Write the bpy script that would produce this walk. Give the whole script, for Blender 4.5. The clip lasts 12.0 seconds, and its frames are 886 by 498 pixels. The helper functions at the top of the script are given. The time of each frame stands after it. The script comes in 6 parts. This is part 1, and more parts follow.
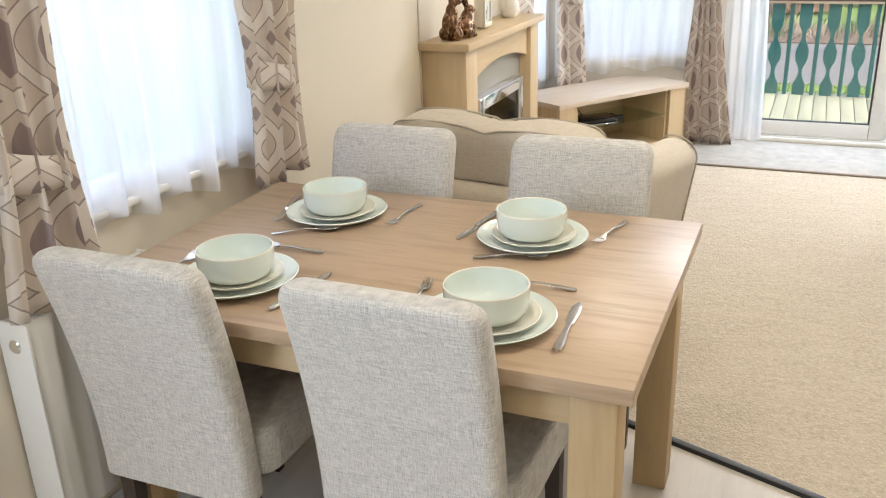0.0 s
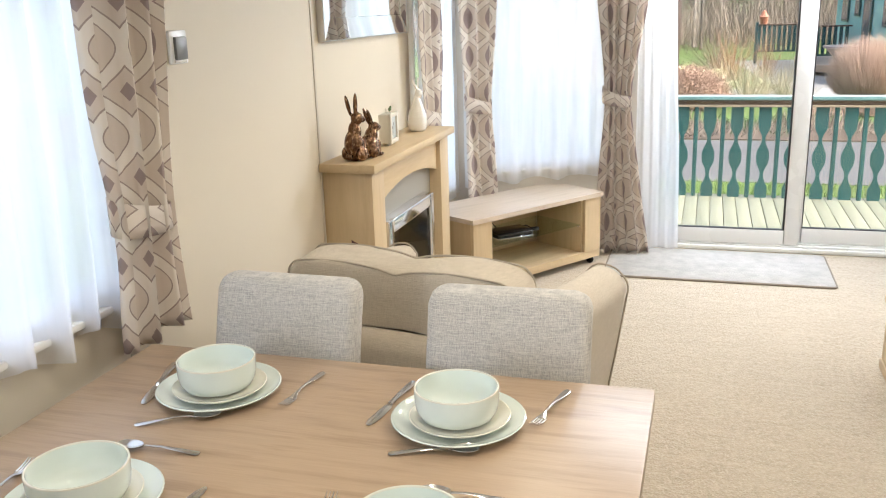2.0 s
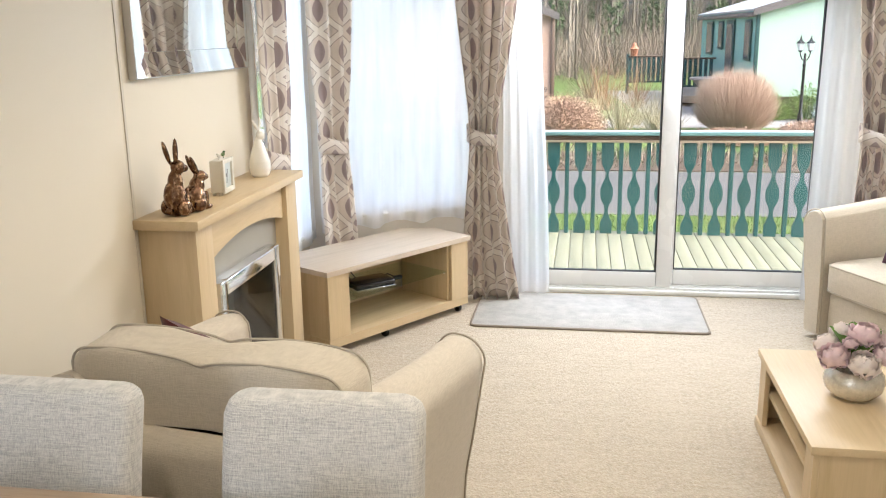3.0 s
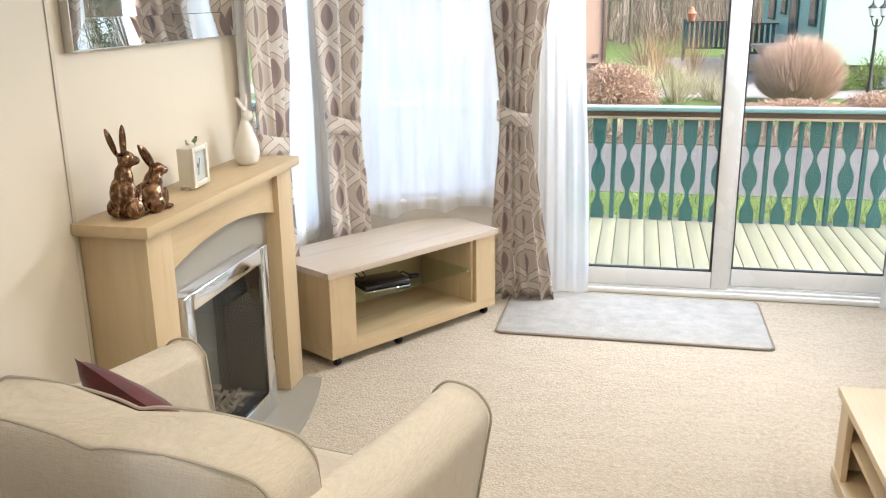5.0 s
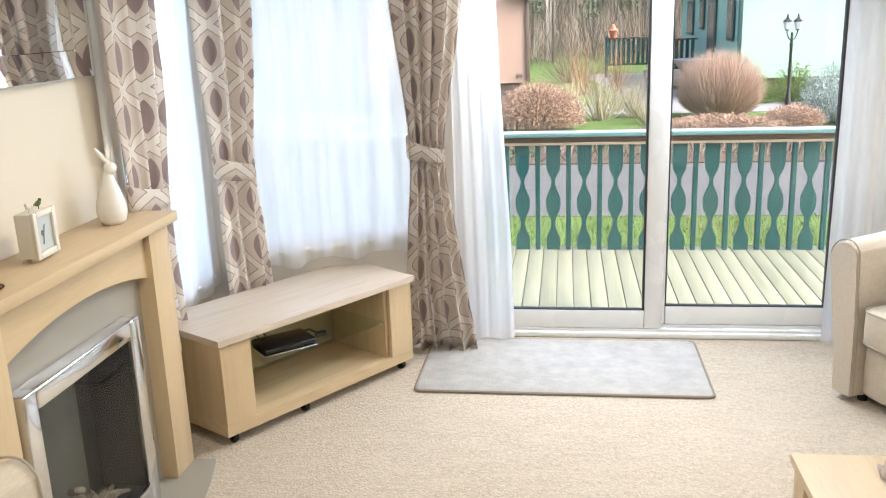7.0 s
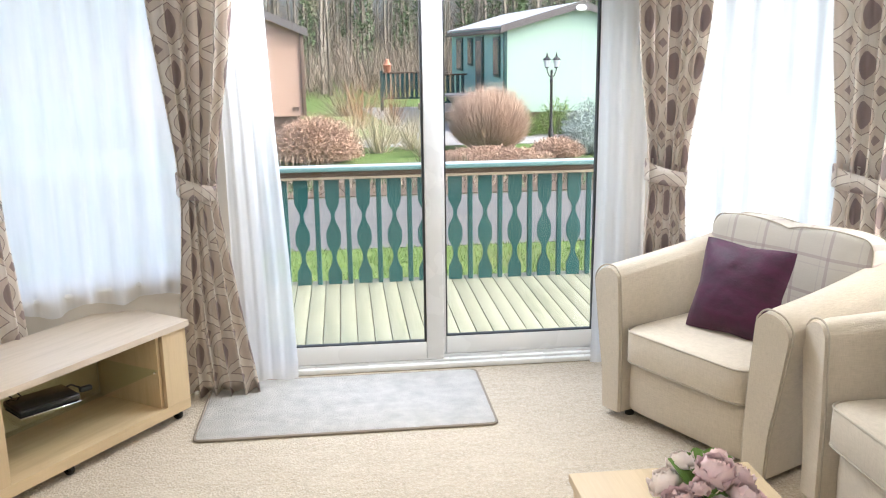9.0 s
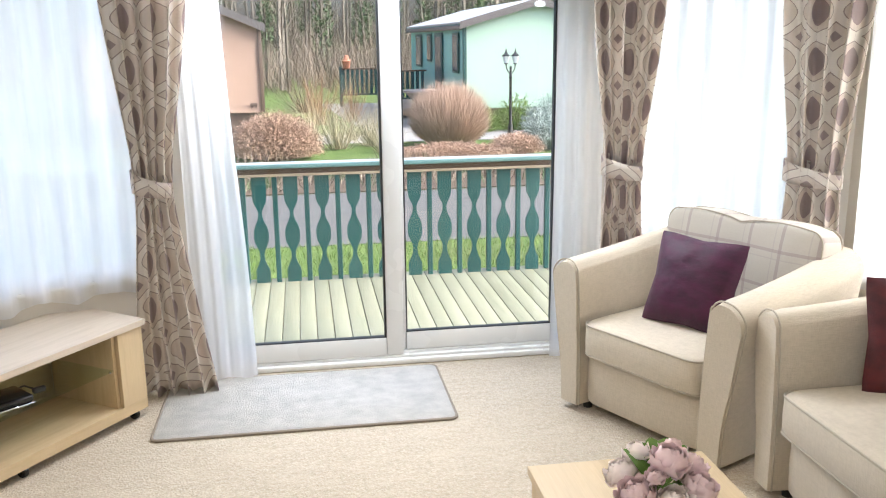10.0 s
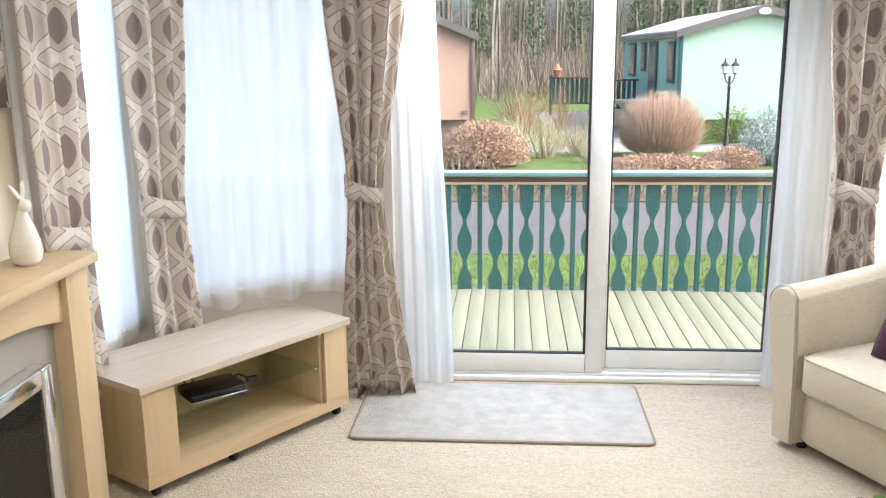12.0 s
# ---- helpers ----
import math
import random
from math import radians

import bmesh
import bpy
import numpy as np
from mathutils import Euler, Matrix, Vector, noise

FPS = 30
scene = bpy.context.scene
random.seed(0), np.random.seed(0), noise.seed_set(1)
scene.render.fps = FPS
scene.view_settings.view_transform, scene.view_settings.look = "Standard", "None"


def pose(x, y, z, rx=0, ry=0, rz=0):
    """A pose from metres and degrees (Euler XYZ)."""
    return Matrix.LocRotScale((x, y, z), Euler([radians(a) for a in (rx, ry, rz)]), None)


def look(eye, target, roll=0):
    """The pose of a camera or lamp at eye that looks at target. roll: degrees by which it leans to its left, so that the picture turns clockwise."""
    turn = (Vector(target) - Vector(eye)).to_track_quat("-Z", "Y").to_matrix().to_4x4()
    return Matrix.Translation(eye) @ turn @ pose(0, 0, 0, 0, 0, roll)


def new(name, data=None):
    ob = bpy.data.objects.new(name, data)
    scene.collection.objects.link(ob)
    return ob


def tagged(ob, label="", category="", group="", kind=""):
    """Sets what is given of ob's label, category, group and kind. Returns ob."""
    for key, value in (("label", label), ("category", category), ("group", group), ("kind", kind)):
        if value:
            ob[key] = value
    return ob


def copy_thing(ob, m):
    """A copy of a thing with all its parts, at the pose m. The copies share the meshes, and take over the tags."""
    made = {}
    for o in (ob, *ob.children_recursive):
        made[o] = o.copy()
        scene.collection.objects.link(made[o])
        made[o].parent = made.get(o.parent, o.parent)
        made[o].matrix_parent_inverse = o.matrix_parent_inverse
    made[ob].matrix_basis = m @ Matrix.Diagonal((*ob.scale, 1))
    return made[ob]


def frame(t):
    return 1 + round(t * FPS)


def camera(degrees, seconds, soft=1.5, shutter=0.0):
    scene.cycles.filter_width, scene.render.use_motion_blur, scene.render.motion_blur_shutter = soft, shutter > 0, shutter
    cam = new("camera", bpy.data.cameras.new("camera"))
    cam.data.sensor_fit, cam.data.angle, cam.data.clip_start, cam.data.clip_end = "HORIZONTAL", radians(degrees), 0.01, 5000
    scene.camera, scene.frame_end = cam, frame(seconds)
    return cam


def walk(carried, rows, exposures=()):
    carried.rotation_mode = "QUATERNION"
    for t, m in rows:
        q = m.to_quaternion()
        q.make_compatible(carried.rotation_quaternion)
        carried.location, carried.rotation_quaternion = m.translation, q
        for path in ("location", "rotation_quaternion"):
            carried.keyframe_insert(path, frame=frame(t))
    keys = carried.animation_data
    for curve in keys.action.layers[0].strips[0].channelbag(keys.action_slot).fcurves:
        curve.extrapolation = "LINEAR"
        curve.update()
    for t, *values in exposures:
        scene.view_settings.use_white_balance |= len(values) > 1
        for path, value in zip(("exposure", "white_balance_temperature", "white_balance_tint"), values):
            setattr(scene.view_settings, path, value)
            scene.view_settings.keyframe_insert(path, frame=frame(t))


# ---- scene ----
cam = camera(53.5, 12.0, 1.1)
METRES, EYE, TILT, LEAN, TURN = 2.2, 1.52, 0.0, 0.0, 23.2
ROWS = [
    (0.0, 0.0, 0.0, 0.0, -0.68, -21.14, 1.76),
    (0.5, -0.0041, 0.0197, 0.0092, -1.2, -19.53, 2.41),
    (1.0, -0.0165, 0.0687, 0.0143, -2.52, -17.98, 2.72),
    (1.5, -0.0237, 0.1249, 0.0203, -4.47, -16.76, 2.61),
    (2.0, 0.009, 0.1882, 0.0235, -6.79, -15.45, 1.61),
    (2.5, 0.0775, 0.2796, 0.0362, -9.57, -14.24, 0.75),
    (3.0, 0.1102, 0.3611, 0.0329, -14.2, -13.88, 0.86),
    (5.0, 0.2338, 0.6215, 0.0295, -10.9, -16.05, 0.78),
    (5.5, 0.254, 0.6769, 0.0233, -8.88, -17.03, 1.45),
    (6.0, 0.2707, 0.7487, 0.0317, -11.21, -16.77, 1.92),
    (6.5, 0.2898, 0.7871, 0.034, -13.95, -15.87, 2.31),
    (7.0, 0.325, 0.7938, 0.0396, -15.56, -14.89, 1.97),
    (7.5, 0.345, 0.792, 0.0427, -18.27, -13.91, 1.77),
    (9.5, 0.3385, 0.8075, 0.0427, -31.41, -13.23, 0.82),
    (10.0, 0.3423, 0.8069, 0.0419, -32.28, -13.42, 0.63),
    (10.5, 0.3455, 0.8037, 0.0431, -30.72, -13.21, 0.48),
    (11.0, 0.3521, 0.8077, 0.0436, -25.86, -12.89, 0.51),
    (11.5, 0.3575, 0.8107, 0.041, -21.38, -12.97, 0.35),
    (12.0, 0.352, 0.8343, 0.0438, -18.89, -12.74, 0.59),
]
GAP_ENDS = [(3.2, look((-0.088, 0.915, 1.608), (-0.337, 2.838, 1.116), -1.1)), (4.8, look((-0.078, 1.418, 1.596), (-0.409, 3.315, 1.054), -0.7)),
            (7.7, look((0.006, 1.905, 1.614), (-0.102, 3.847, 1.147), -1.6)), (9.3, look((-0.018, 1.940, 1.613), (0.234, 3.871, 1.158), -0.8))]
PATH = [(t, pose(0, 0, EYE, TILT, LEAN, TURN) @ pose(METRES * x, METRES * y, METRES * z, 90 + pitch, roll, yaw)) for t, x, y, z, yaw, pitch, roll in ROWS]
walk(cam, sorted(PATH + GAP_ENDS, key=lambda row: row[0]),
     exposures=[(0.0, 2.18, 5800, 10), (6.0, 2.16, 5730, 10), (9.5, 2.06, 5640, 10), (12.0, 2.12, 5660, 10)])

# ---- world and light ----
SUN_UP, SUN_ROUND = 40, 106
world = bpy.data.worlds.new("winter_sky")
scene.world = world
world.use_nodes = True
wn = world.node_tree.nodes
sky = wn.new("ShaderNodeTexSky")
sky.sky_type, sky.sun_disc = "NISHITA", False
sky.sun_elevation, sky.sun_rotation = radians(SUN_UP), radians(SUN_ROUND)
sky.air_density, sky.dust_density, sky.ozone_density = 0.8, 6.5, 0.6
wn["Background"].inputs["Strength"].default_value = 0.15
world.node_tree.links.new(sky.outputs[0], wn["Background"].inputs["Color"])

sun = bpy.data.lights.new("sun", "SUN")
sun.energy, sun.angle, sun.color = 1.3, radians(28), (1.0, 0.95, 0.88)
sun_ob = new("sun", sun)
az = radians(SUN_ROUND)
sun_ob.matrix_world = look((0, 0, 0), (-math.sin(az) * math.cos(radians(SUN_UP)), -math.cos(az) * math.cos(radians(SUN_UP)), -math.sin(radians(SUN_UP))))


def window_light(name, at, to, w, h, watts, tint=(0.93, 0.96, 1.0)):
    """Daylight that enters by a window's opening."""
    data = bpy.data.lights.new(name, "AREA")
    data.shape, data.size, data.size_y, data.energy, data.color = "RECTANGLE", w, h, watts, tint
    ob = new(name, data)
    ob.matrix_world = look(at, to)
    return ob


window_light("daylight_dining_window", (-1.95, 1.95, 1.5), (0, 1.95, 1.2), 1.3, 1.2, 1.6, (0.97, 0.94, 1.0))
window_light("daylight_bay_side_window", (-1.95, 5.25, 1.35), (0, 5.2, 1.2), 0.7, 1.5, 1.7, (0.83, 0.88, 1.0))
window_light("daylight_bay_window_west", (-1.26, 6.08, 1.30), (-0.6, 5.0, 1.2), 1.0, 1.4, 1.0, (1.0, 0.95, 0.92))
window_light("daylight_bay_window_east", (2.08, 6.08, 1.30), (1.4, 5.0, 1.2), 1.0, 1.4, 0.55, (1.0, 0.97, 0.93))
window_light("daylight_lounge_side_window", (2.70, 4.75, 1.35), (0, 4.5, 0.9), 1.3, 1.4, 0.6)
window_light("daylight_kitchen_window", (-1.66, -0.95, 1.45), (0.2, 0.8, 0.7), 1.2, 1.0, 12, (0.86, 0.93, 1.0))
# added strip under the door head, out of view, to brighten the carpet
window_light("daylight_fill_patio_door", (0.41, 6.125, 1.96), (-0.2, 4.4, 0.5), 1.75, 0.14, 17, (1.0, 0.98, 0.95))
CEILING_SPOTS = [(-0.6, 1.4), (-0.3, 3.3), (0.4, 2.4), (-0.5, 4.3), (-0.5, -0.6), (1.0, -0.2), (1.4, 1.4)]
for k, (lx, ly) in enumerate(CEILING_SPOTS):
    data = bpy.data.lights.new("downlight_lamp", "SPOT")
    data.energy, data.color, data.spot_size, data.spot_blend, data.shadow_soft_size = 7.5, (1.0, 0.85, 0.63), radians(150), 0.7, 0.05
    new("downlight_lamp", data).matrix_world = look((lx, ly, 2.155), (lx, ly, 0))


# ---- materials ----
def rgb(c):
    return (*c, 1.0)


class Nodes:
    def __init__(self, name):
        self.m = bpy.data.materials.new(name)
        self.m.use_nodes = True
        self.t = self.m.node_tree
        self.b = self.t.nodes["Principled BSDF"]
        self.out = self.t.nodes["Material Output"]

    def add(self, kind):
        return self.t.nodes.new(kind)

    def link(self, a, b):
        self.t.links.new(a, b)

    def math(self, op, a, b=None, clamp=False):
        n = self.add("ShaderNodeMath")
        n.operation, n.use_clamp = op, clamp
        for k, v in enumerate((a, b)):
            if v is None:
                continue
            if isinstance(v, (int, float)):
                n.inputs[k].default_value = v
            else:
                self.link(v, n.inputs[k])
        return n.outputs[0]

    def mix(self, fac, a, b, blend="MIX"):
        n = self.add("ShaderNodeMix")
        n.data_type, n.blend_type = "RGBA", blend
        for k, v in ((0, fac), (6, a), (7, b)):
            if isinstance(v, tuple):
                n.inputs[k].default_value = rgb(v)
            elif isinstance(v, (int, float)):
                n.inputs[k].default_value = v
            else:
                self.link(v, n.inputs[k])
        return n.outputs[2]

    def coords(self, scale=(1, 1, 1), uv=False, shift=True):
        tc = self.add("ShaderNodeTexCoord")
        mp = self.add("ShaderNodeMapping")
        mp.inputs["Scale"].default_value = scale
        self.link(tc.outputs["UV" if uv else "Object"], mp.inputs["Vector"])
        if shift:
            info = self.add("ShaderNodeObjectInfo")
            off = self.math("MULTIPLY", info.outputs["Random"], 37.0)
            self.link(off, mp.inputs["Location"])
        return mp.outputs[0]

    def noise(self, scale, vec=None, detail=3.0, rough=0.55):
        n = self.add("ShaderNodeTexNoise")
        n.inputs["Scale"].default_value, n.inputs["Detail"].default_value, n.inputs["Roughness"].default_value = scale, detail, rough
        if vec is not None:
            self.link(vec, n.inputs["Vector"])
        return n.outputs["Fac"]

    def ramp(self, fac, stops):
        n = self.add("ShaderNodeValToRGB")
        while len(n.color_ramp.elements) < len(stops):
            n.color_ramp.elements.new(0.5)
        for e, (p, c) in zip(n.color_ramp.elements, stops):
            e.position, e.color = p, rgb(c)
        self.link(fac, n.inputs[0])
        return n.outputs[0]

    def bump(self, height, strength=0.3, dist=0.002):
        n = self.add("ShaderNodeBump")
        n.inputs["Strength"].default_value, n.inputs["Distance"].default_value = strength, dist
        self.link(height, n.inputs["Height"])
        self.link(n.outputs[0], self.b.inputs["Normal"])

    def base(self, colour):
        if isinstance(colour, tuple):
            self.b.inputs["Base Color"].default_value = rgb(colour)
        else:
            self.link(colour, self.b.inputs["Base Color"])

    def set(self, rough=None, metal=None, spec=None, sheen=None, coat=None):
        for key, v in (("Roughness", rough), ("Metallic", metal), ("Specular IOR Level", spec), ("Sheen Weight", sheen), ("Coat Weight", coat)):
            if v is None:
                continue
            if isinstance(v, (int, float)):
                self.b.inputs[key].default_value = v
            else:
                self.link(v, self.b.inputs[key])


def shade(c, k):
    return tuple(min(1.0, v * k) for v in c)


def plain(name, c, rough=0.5, metal=0.0, var=0.08, coarse=3.0, fine=60.0, bump=0.1, dist=0.001, spec=0.5, rand=0.0, coat=0.0):
    """Paint, plaster, plastic, metal: two scales of mottling, a fine relief."""
    n = Nodes(name)
    v = n.coords()
    a, f = n.noise(coarse, v), n.noise(fine, v, 2.0)
    col = n.mix(a, shade(c, 1 - var), shade(c, 1 + var))
    col = n.mix(n.math("MULTIPLY", f, 0.25), col, shade(c, 1 - 2 * var))
    if rand:
        info = n.add("ShaderNodeObjectInfo")
        col = n.mix(n.math("MULTIPLY", info.outputs["Random"], rand), col, shade(c, 0.55))
    n.base(col)
    r = n.math("ADD", n.math("MULTIPLY", n.math("SUBTRACT", a, 0.5), 0.15), rough, clamp=True)
    n.set(rough=r, metal=metal, spec=spec, coat=coat)
    n.bump(f, bump, dist)
    return n.m


def wood(name, light, dark, along="y", rough=0.45, ring=1.0, rand=0.0, rough_dark=0.0, bump=0.12):
    """Grained board: long streaks along one axis, fine pores, broad figure."""
    n = Nodes(name)
    broad = {"x": (0.9, 9, 9), "y": (9, 0.9, 9), "z": (9, 9, 0.9)}[along]
    thin = {"x": (4, 120, 120), "y": (120, 4, 120), "z": (120, 120, 4)}[along]
    a = n.noise(1.6 * ring, n.coords(broad), 5.0, 0.6)
    f = n.noise(2.0, n.coords(thin), 3.0, 0.7)
    g = n.noise(1.3, n.coords(), 2.0)
    col = n.ramp(a, [(0.3, dark), (0.5, light), (0.62, shade(light, 0.93)), (0.8, shade(dark, 1.05))])
    col = n.mix(n.math("MULTIPLY", f, 0.45), col, shade(dark, 0.85))
    col = n.mix(n.math("MULTIPLY", g, 0.25), col, shade(light, 1.1))
    if rand:
        info = n.add("ShaderNodeObjectInfo")
        col = n.mix(n.math("MULTIPLY", info.outputs["Random"], rand), col, shade(dark, 0.75))
    n.base(col)
    n.set(rough=n.math("ADD", n.math("MULTIPLY", f, 0.2), rough - 0.1), spec=0.4)
    n.bump(f, bump, 0.001)
    return n.m


def weave(name, c, dark, thread=700.0, contrast=0.55, sheen=0.15, bump=0.5):
    """Woven upholstery: crossing slubbed threads."""
    n = Nodes(name)
    h = n.noise(1.0, n.coords((36, 36, thread)), 2.0)
    v = n.noise(1.0, n.coords((thread, thread, 36)), 2.0)
    w = n.noise(1.0, n.coords((thread, 36, 36)), 2.0)
    t = n.math("ADD", n.math("ADD", n.math("MULTIPLY", h, 0.4), n.math("MULTIPLY", v, 0.35)), n.math("MULTIPLY", w, 0.25))
    t = n.math("MULTIPLY", n.math("SUBTRACT", t, 0.4), 4.0, clamp=True)
    g = n.noise(5.0, n.coords(), 3.0)
    col = n.mix(n.math("MULTIPLY", t, contrast), c, dark)
    col = n.mix(n.math("MULTIPLY", g, 0.22), col, shade(c, 0.82))
    n.base(col)
    n.set(rough=0.92, spec=0.15, sheen=sheen)
    n.bump(t, bump, 0.0015)
    return n.m


def carpet_material():
    """Short twist pile: tufts, blotchy lie of the pile, broad tread marks."""
    n = Nodes("carpet_beige_pile")
    v = n.coords(shift=False)
    tuft = n.add("ShaderNodeTexVoronoi")
    tuft.inputs["Scale"].default_value = 105.0
    n.link(v, tuft.inputs["Vector"])
    d = n.math("MULTIPLY", tuft.outputs["Distance"], 1.5, clamp=True)
    f = n.noise(300.0, v, 2.0, 0.8)
    m = n.noise(46.0, v, 5.0, 0.85)
    w = n.noise(1.0, n.coords((5, 14, 5), shift=False), 4.0, 0.7)
    b = n.noise(1.7, v, 3.0)
    col = n.ramp(m, [(0.34, (0.27, 0.215, 0.145)), (0.5, (0.51, 0.435, 0.325)), (0.66, (0.70, 0.62, 0.50))])
    col = n.mix(n.math("MULTIPLY", d, 0.42), col, (0.30, 0.24, 0.165))
    col = n.mix(n.math("MULTIPLY", f, 0.3), col, (0.62, 0.545, 0.43))
    col = n.mix(n.math("MULTIPLY", n.math("SUBTRACT", w, 0.42), 1.6, clamp=True), col, (0.60, 0.525, 0.405))
    col = n.mix(n.math("MULTIPLY", b, 0.3), col, (0.55, 0.475, 0.365))
    n.base(col)
    n.set(rough=0.95, spec=0.1, sheen=0.15)
    n.bump(n.math("ADD", n.math("MULTIPLY", m, 0.9), n.math("SUBTRACT", 1.0, d)), 0.6, 0.006)
    return n.m


def ogee_material(name="curtain_ogee_print"):
    """Printed cloth: columns of pointed ovals in an ogee lattice, small diamonds between."""
    n = Nodes(name)
    tc = n.add("ShaderNodeTexCoord")
    sep = n.add("ShaderNodeSeparateXYZ")
    n.link(tc.outputs["UV"], sep.inputs[0])
    W, P = 0.220, 0.214
    u = n.math("DIVIDE", sep.outputs[0], W)
    v = n.math("DIVIDE", sep.outputs[1], P)

    def cell(x, shift):
        fr = n.math("FRACT", n.math("ADD", x, shift))
        return n.math("ABSOLUTE", n.math("SUBTRACT", fr, 0.5))
    du, dv = cell(u, 0.5), cell(v, 0.5)
    eu, ev = cell(u, 0.0), cell(v, 0.0)
    # ivory bands that cross between the ovals; e: how far outside a band's middle
    swing = n.math("MULTIPLY", dv, math.pi)
    slope = n.math("MULTIPLY", n.math("SINE", swing), 0.5 * math.pi * W / P)
    steep = n.math("SQRT", n.math("ADD", n.math("MULTIPLY", slope, slope), 1.0))
    e = n.math("DIVIDE", n.math("SUBTRACT", du, n.math("MULTIPLY", n.math("COSINE", swing), 0.5)), steep)
    w = 0.075
    oval = n.math("LESS_THAN", e, -w)
    gusset = n.math("GREATER_THAN", e, w)
    line = n.math("LESS_THAN", n.math("ABSOLUTE", n.math("SUBTRACT", n.math("ABSOLUTE", e), w)), 0.009)
    inner = n.math("MAXIMUM", n.math("COSINE", n.math("MINIMUM", n.math("MULTIPLY", dv, math.pi / 0.58), math.pi / 2)), 0.001)
    core = n.math("LESS_THAN", n.math("DIVIDE", du, n.math("POWER", inner, 0.75)), 0.155)
    dcore = n.math("LESS_THAN", n.math("ADD", eu, n.math("MULTIPLY", ev, 0.85)), 0.095)
    ivory, taupe, plum, ink = (0.92, 0.865, 0.79), (0.80, 0.72, 0.64), (0.45, 0.365, 0.345), (0.47, 0.39, 0.35)
    col = n.mix(oval, ivory, taupe)
    col = n.mix(gusset, col, taupe)
    for fac, c in ((line, ink), (dcore, plum), (core, plum)):
        col = n.mix(fac, col, c)
    slub = n.noise(1.0, n.coords((60, 60, 900), shift=False), 2.0)
    slub2 = n.noise(1.0, n.coords((900, 900, 50), shift=False), 2.0)
    wv = n.math("MULTIPLY", n.math("ADD", slub, slub2), 0.5)
    col = n.mix(n.math("MULTIPLY", wv, 0.08), col, (0.60, 0.53, 0.46))
    n.base(col)
    n.set(rough=0.85, spec=0.2, sheen=0.1)
    n.bump(wv, 0.3, 0.001)
    tr = n.add("ShaderNodeBsdfTranslucent")
    n.link(col, tr.inputs["Color"])
    mx = n.add("ShaderNodeMixShader")
    mx.inputs[0].default_value = 0.48
    n.link(n.b.outputs[0], mx.inputs[1])
    n.link(tr.outputs[0], mx.inputs[2])
    n.link(mx.outputs[0], n.out.inputs["Surface"])
    return n.m


def voile_material(name, open_share, weft=900.0):
    n = Nodes(name)
    wv = n.noise(1.0, n.coords((weft, weft, 60), shift=False), 2.0)
    big = n.noise(3.0, n.coords((6, 6, 0.6), shift=False), 2.0)
    col = n.mix(wv, (0.92, 0.915, 0.905), (0.96, 0.955, 0.945))
    dif, tr, tp = n.add("ShaderNodeBsdfDiffuse"), n.add("ShaderNodeBsdfTranslucent"), n.add("ShaderNodeBsdfTransparent")
    n.link(col, dif.inputs[0])
    n.link(col, tr.inputs[0])
    m1, m2 = n.add("ShaderNodeMixShader"), n.add("ShaderNodeMixShader")
    m1.inputs[0].default_value = 0.76
    n.link(dif.outputs[0], m1.inputs[1])
    n.link(tr.outputs[0], m1.inputs[2])
    n.link(n.math("ADD", n.math("MULTIPLY", n.math("SUBTRACT", big, 0.5), 0.25), open_share, clamp=True), m2.inputs[0])
    n.link(m1.outputs[0], m2.inputs[1])
    n.link(tp.outputs[0], m2.inputs[2])
    n.link(m2.outputs[0], n.out.inputs["Surface"])
    return n.m


def pane_material(name="window_glass", tint=(0.97, 0.985, 0.98), gain=1.0):
    n = Nodes(name)
    fr = n.add("ShaderNodeLayerWeight")
    fac = n.math("ADD", n.math("MULTIPLY", n.math("POWER", fr.outputs["Facing"], 5.0), 0.9), 0.04)
    gl, tp = n.add("ShaderNodeBsdfGlossy"), n.add("ShaderNodeBsdfTransparent")
    gl.inputs["Roughness"].default_value = 0.01
    tp.inputs[0].default_value = rgb(tint)
    mx = n.add("ShaderNodeMixShader")
    n.link(n.math("MULTIPLY", fac, gain, clamp=True), mx.inputs[0])
    n.link(tp.outputs[0], mx.inputs[1])
    n.link(gl.outputs[0], mx.inputs[2])
    n.link(mx.outputs[0], n.out.inputs["Surface"])
    return n.m


def plaid_material():
    n = Nodes("plaid_upholstery")
    v = n.coords(shift=False)
    sep = n.add("ShaderNodeSeparateXYZ")
    n.link(v, sep.inputs[0])

    def band(axis, period, width, off):
        fr = n.math("FRACT", n.math("ADD", n.math("DIVIDE", sep.outputs[axis], period), off))
        return n.math("LESS_THAN", n.math("ABSOLUTE", n.math("SUBTRACT", fr, 0.5)), width)
    cloth = n.noise(1.0, n.coords((500, 500, 40), shift=False), 2.0)
    cloth2 = n.noise(1.0, n.coords((40, 40, 500), shift=False), 2.0)
    col = n.mix(n.math("MULTIPLY", n.math("ADD", cloth, cloth2), 0.35), (0.56, 0.51, 0.43), (0.43, 0.385, 0.32))
    for axis, period, off in ((0, 0.16, 0.12), (2, 0.15, 0.55)):
        col = n.mix(n.math("MULTIPLY", band(axis, period, 0.045, off), 0.55), col, (0.33, 0.25, 0.24))
        col = n.mix(n.math("MULTIPLY", band(axis, period, 0.018, off + 0.22), 0.4), col, (0.40, 0.35, 0.32))
    n.base(col)
    n.set(rough=0.92, spec=0.15, sheen=0.15)
    n.bump(n.math("ADD", cloth, cloth2), 0.35, 0.001)
    return n.m


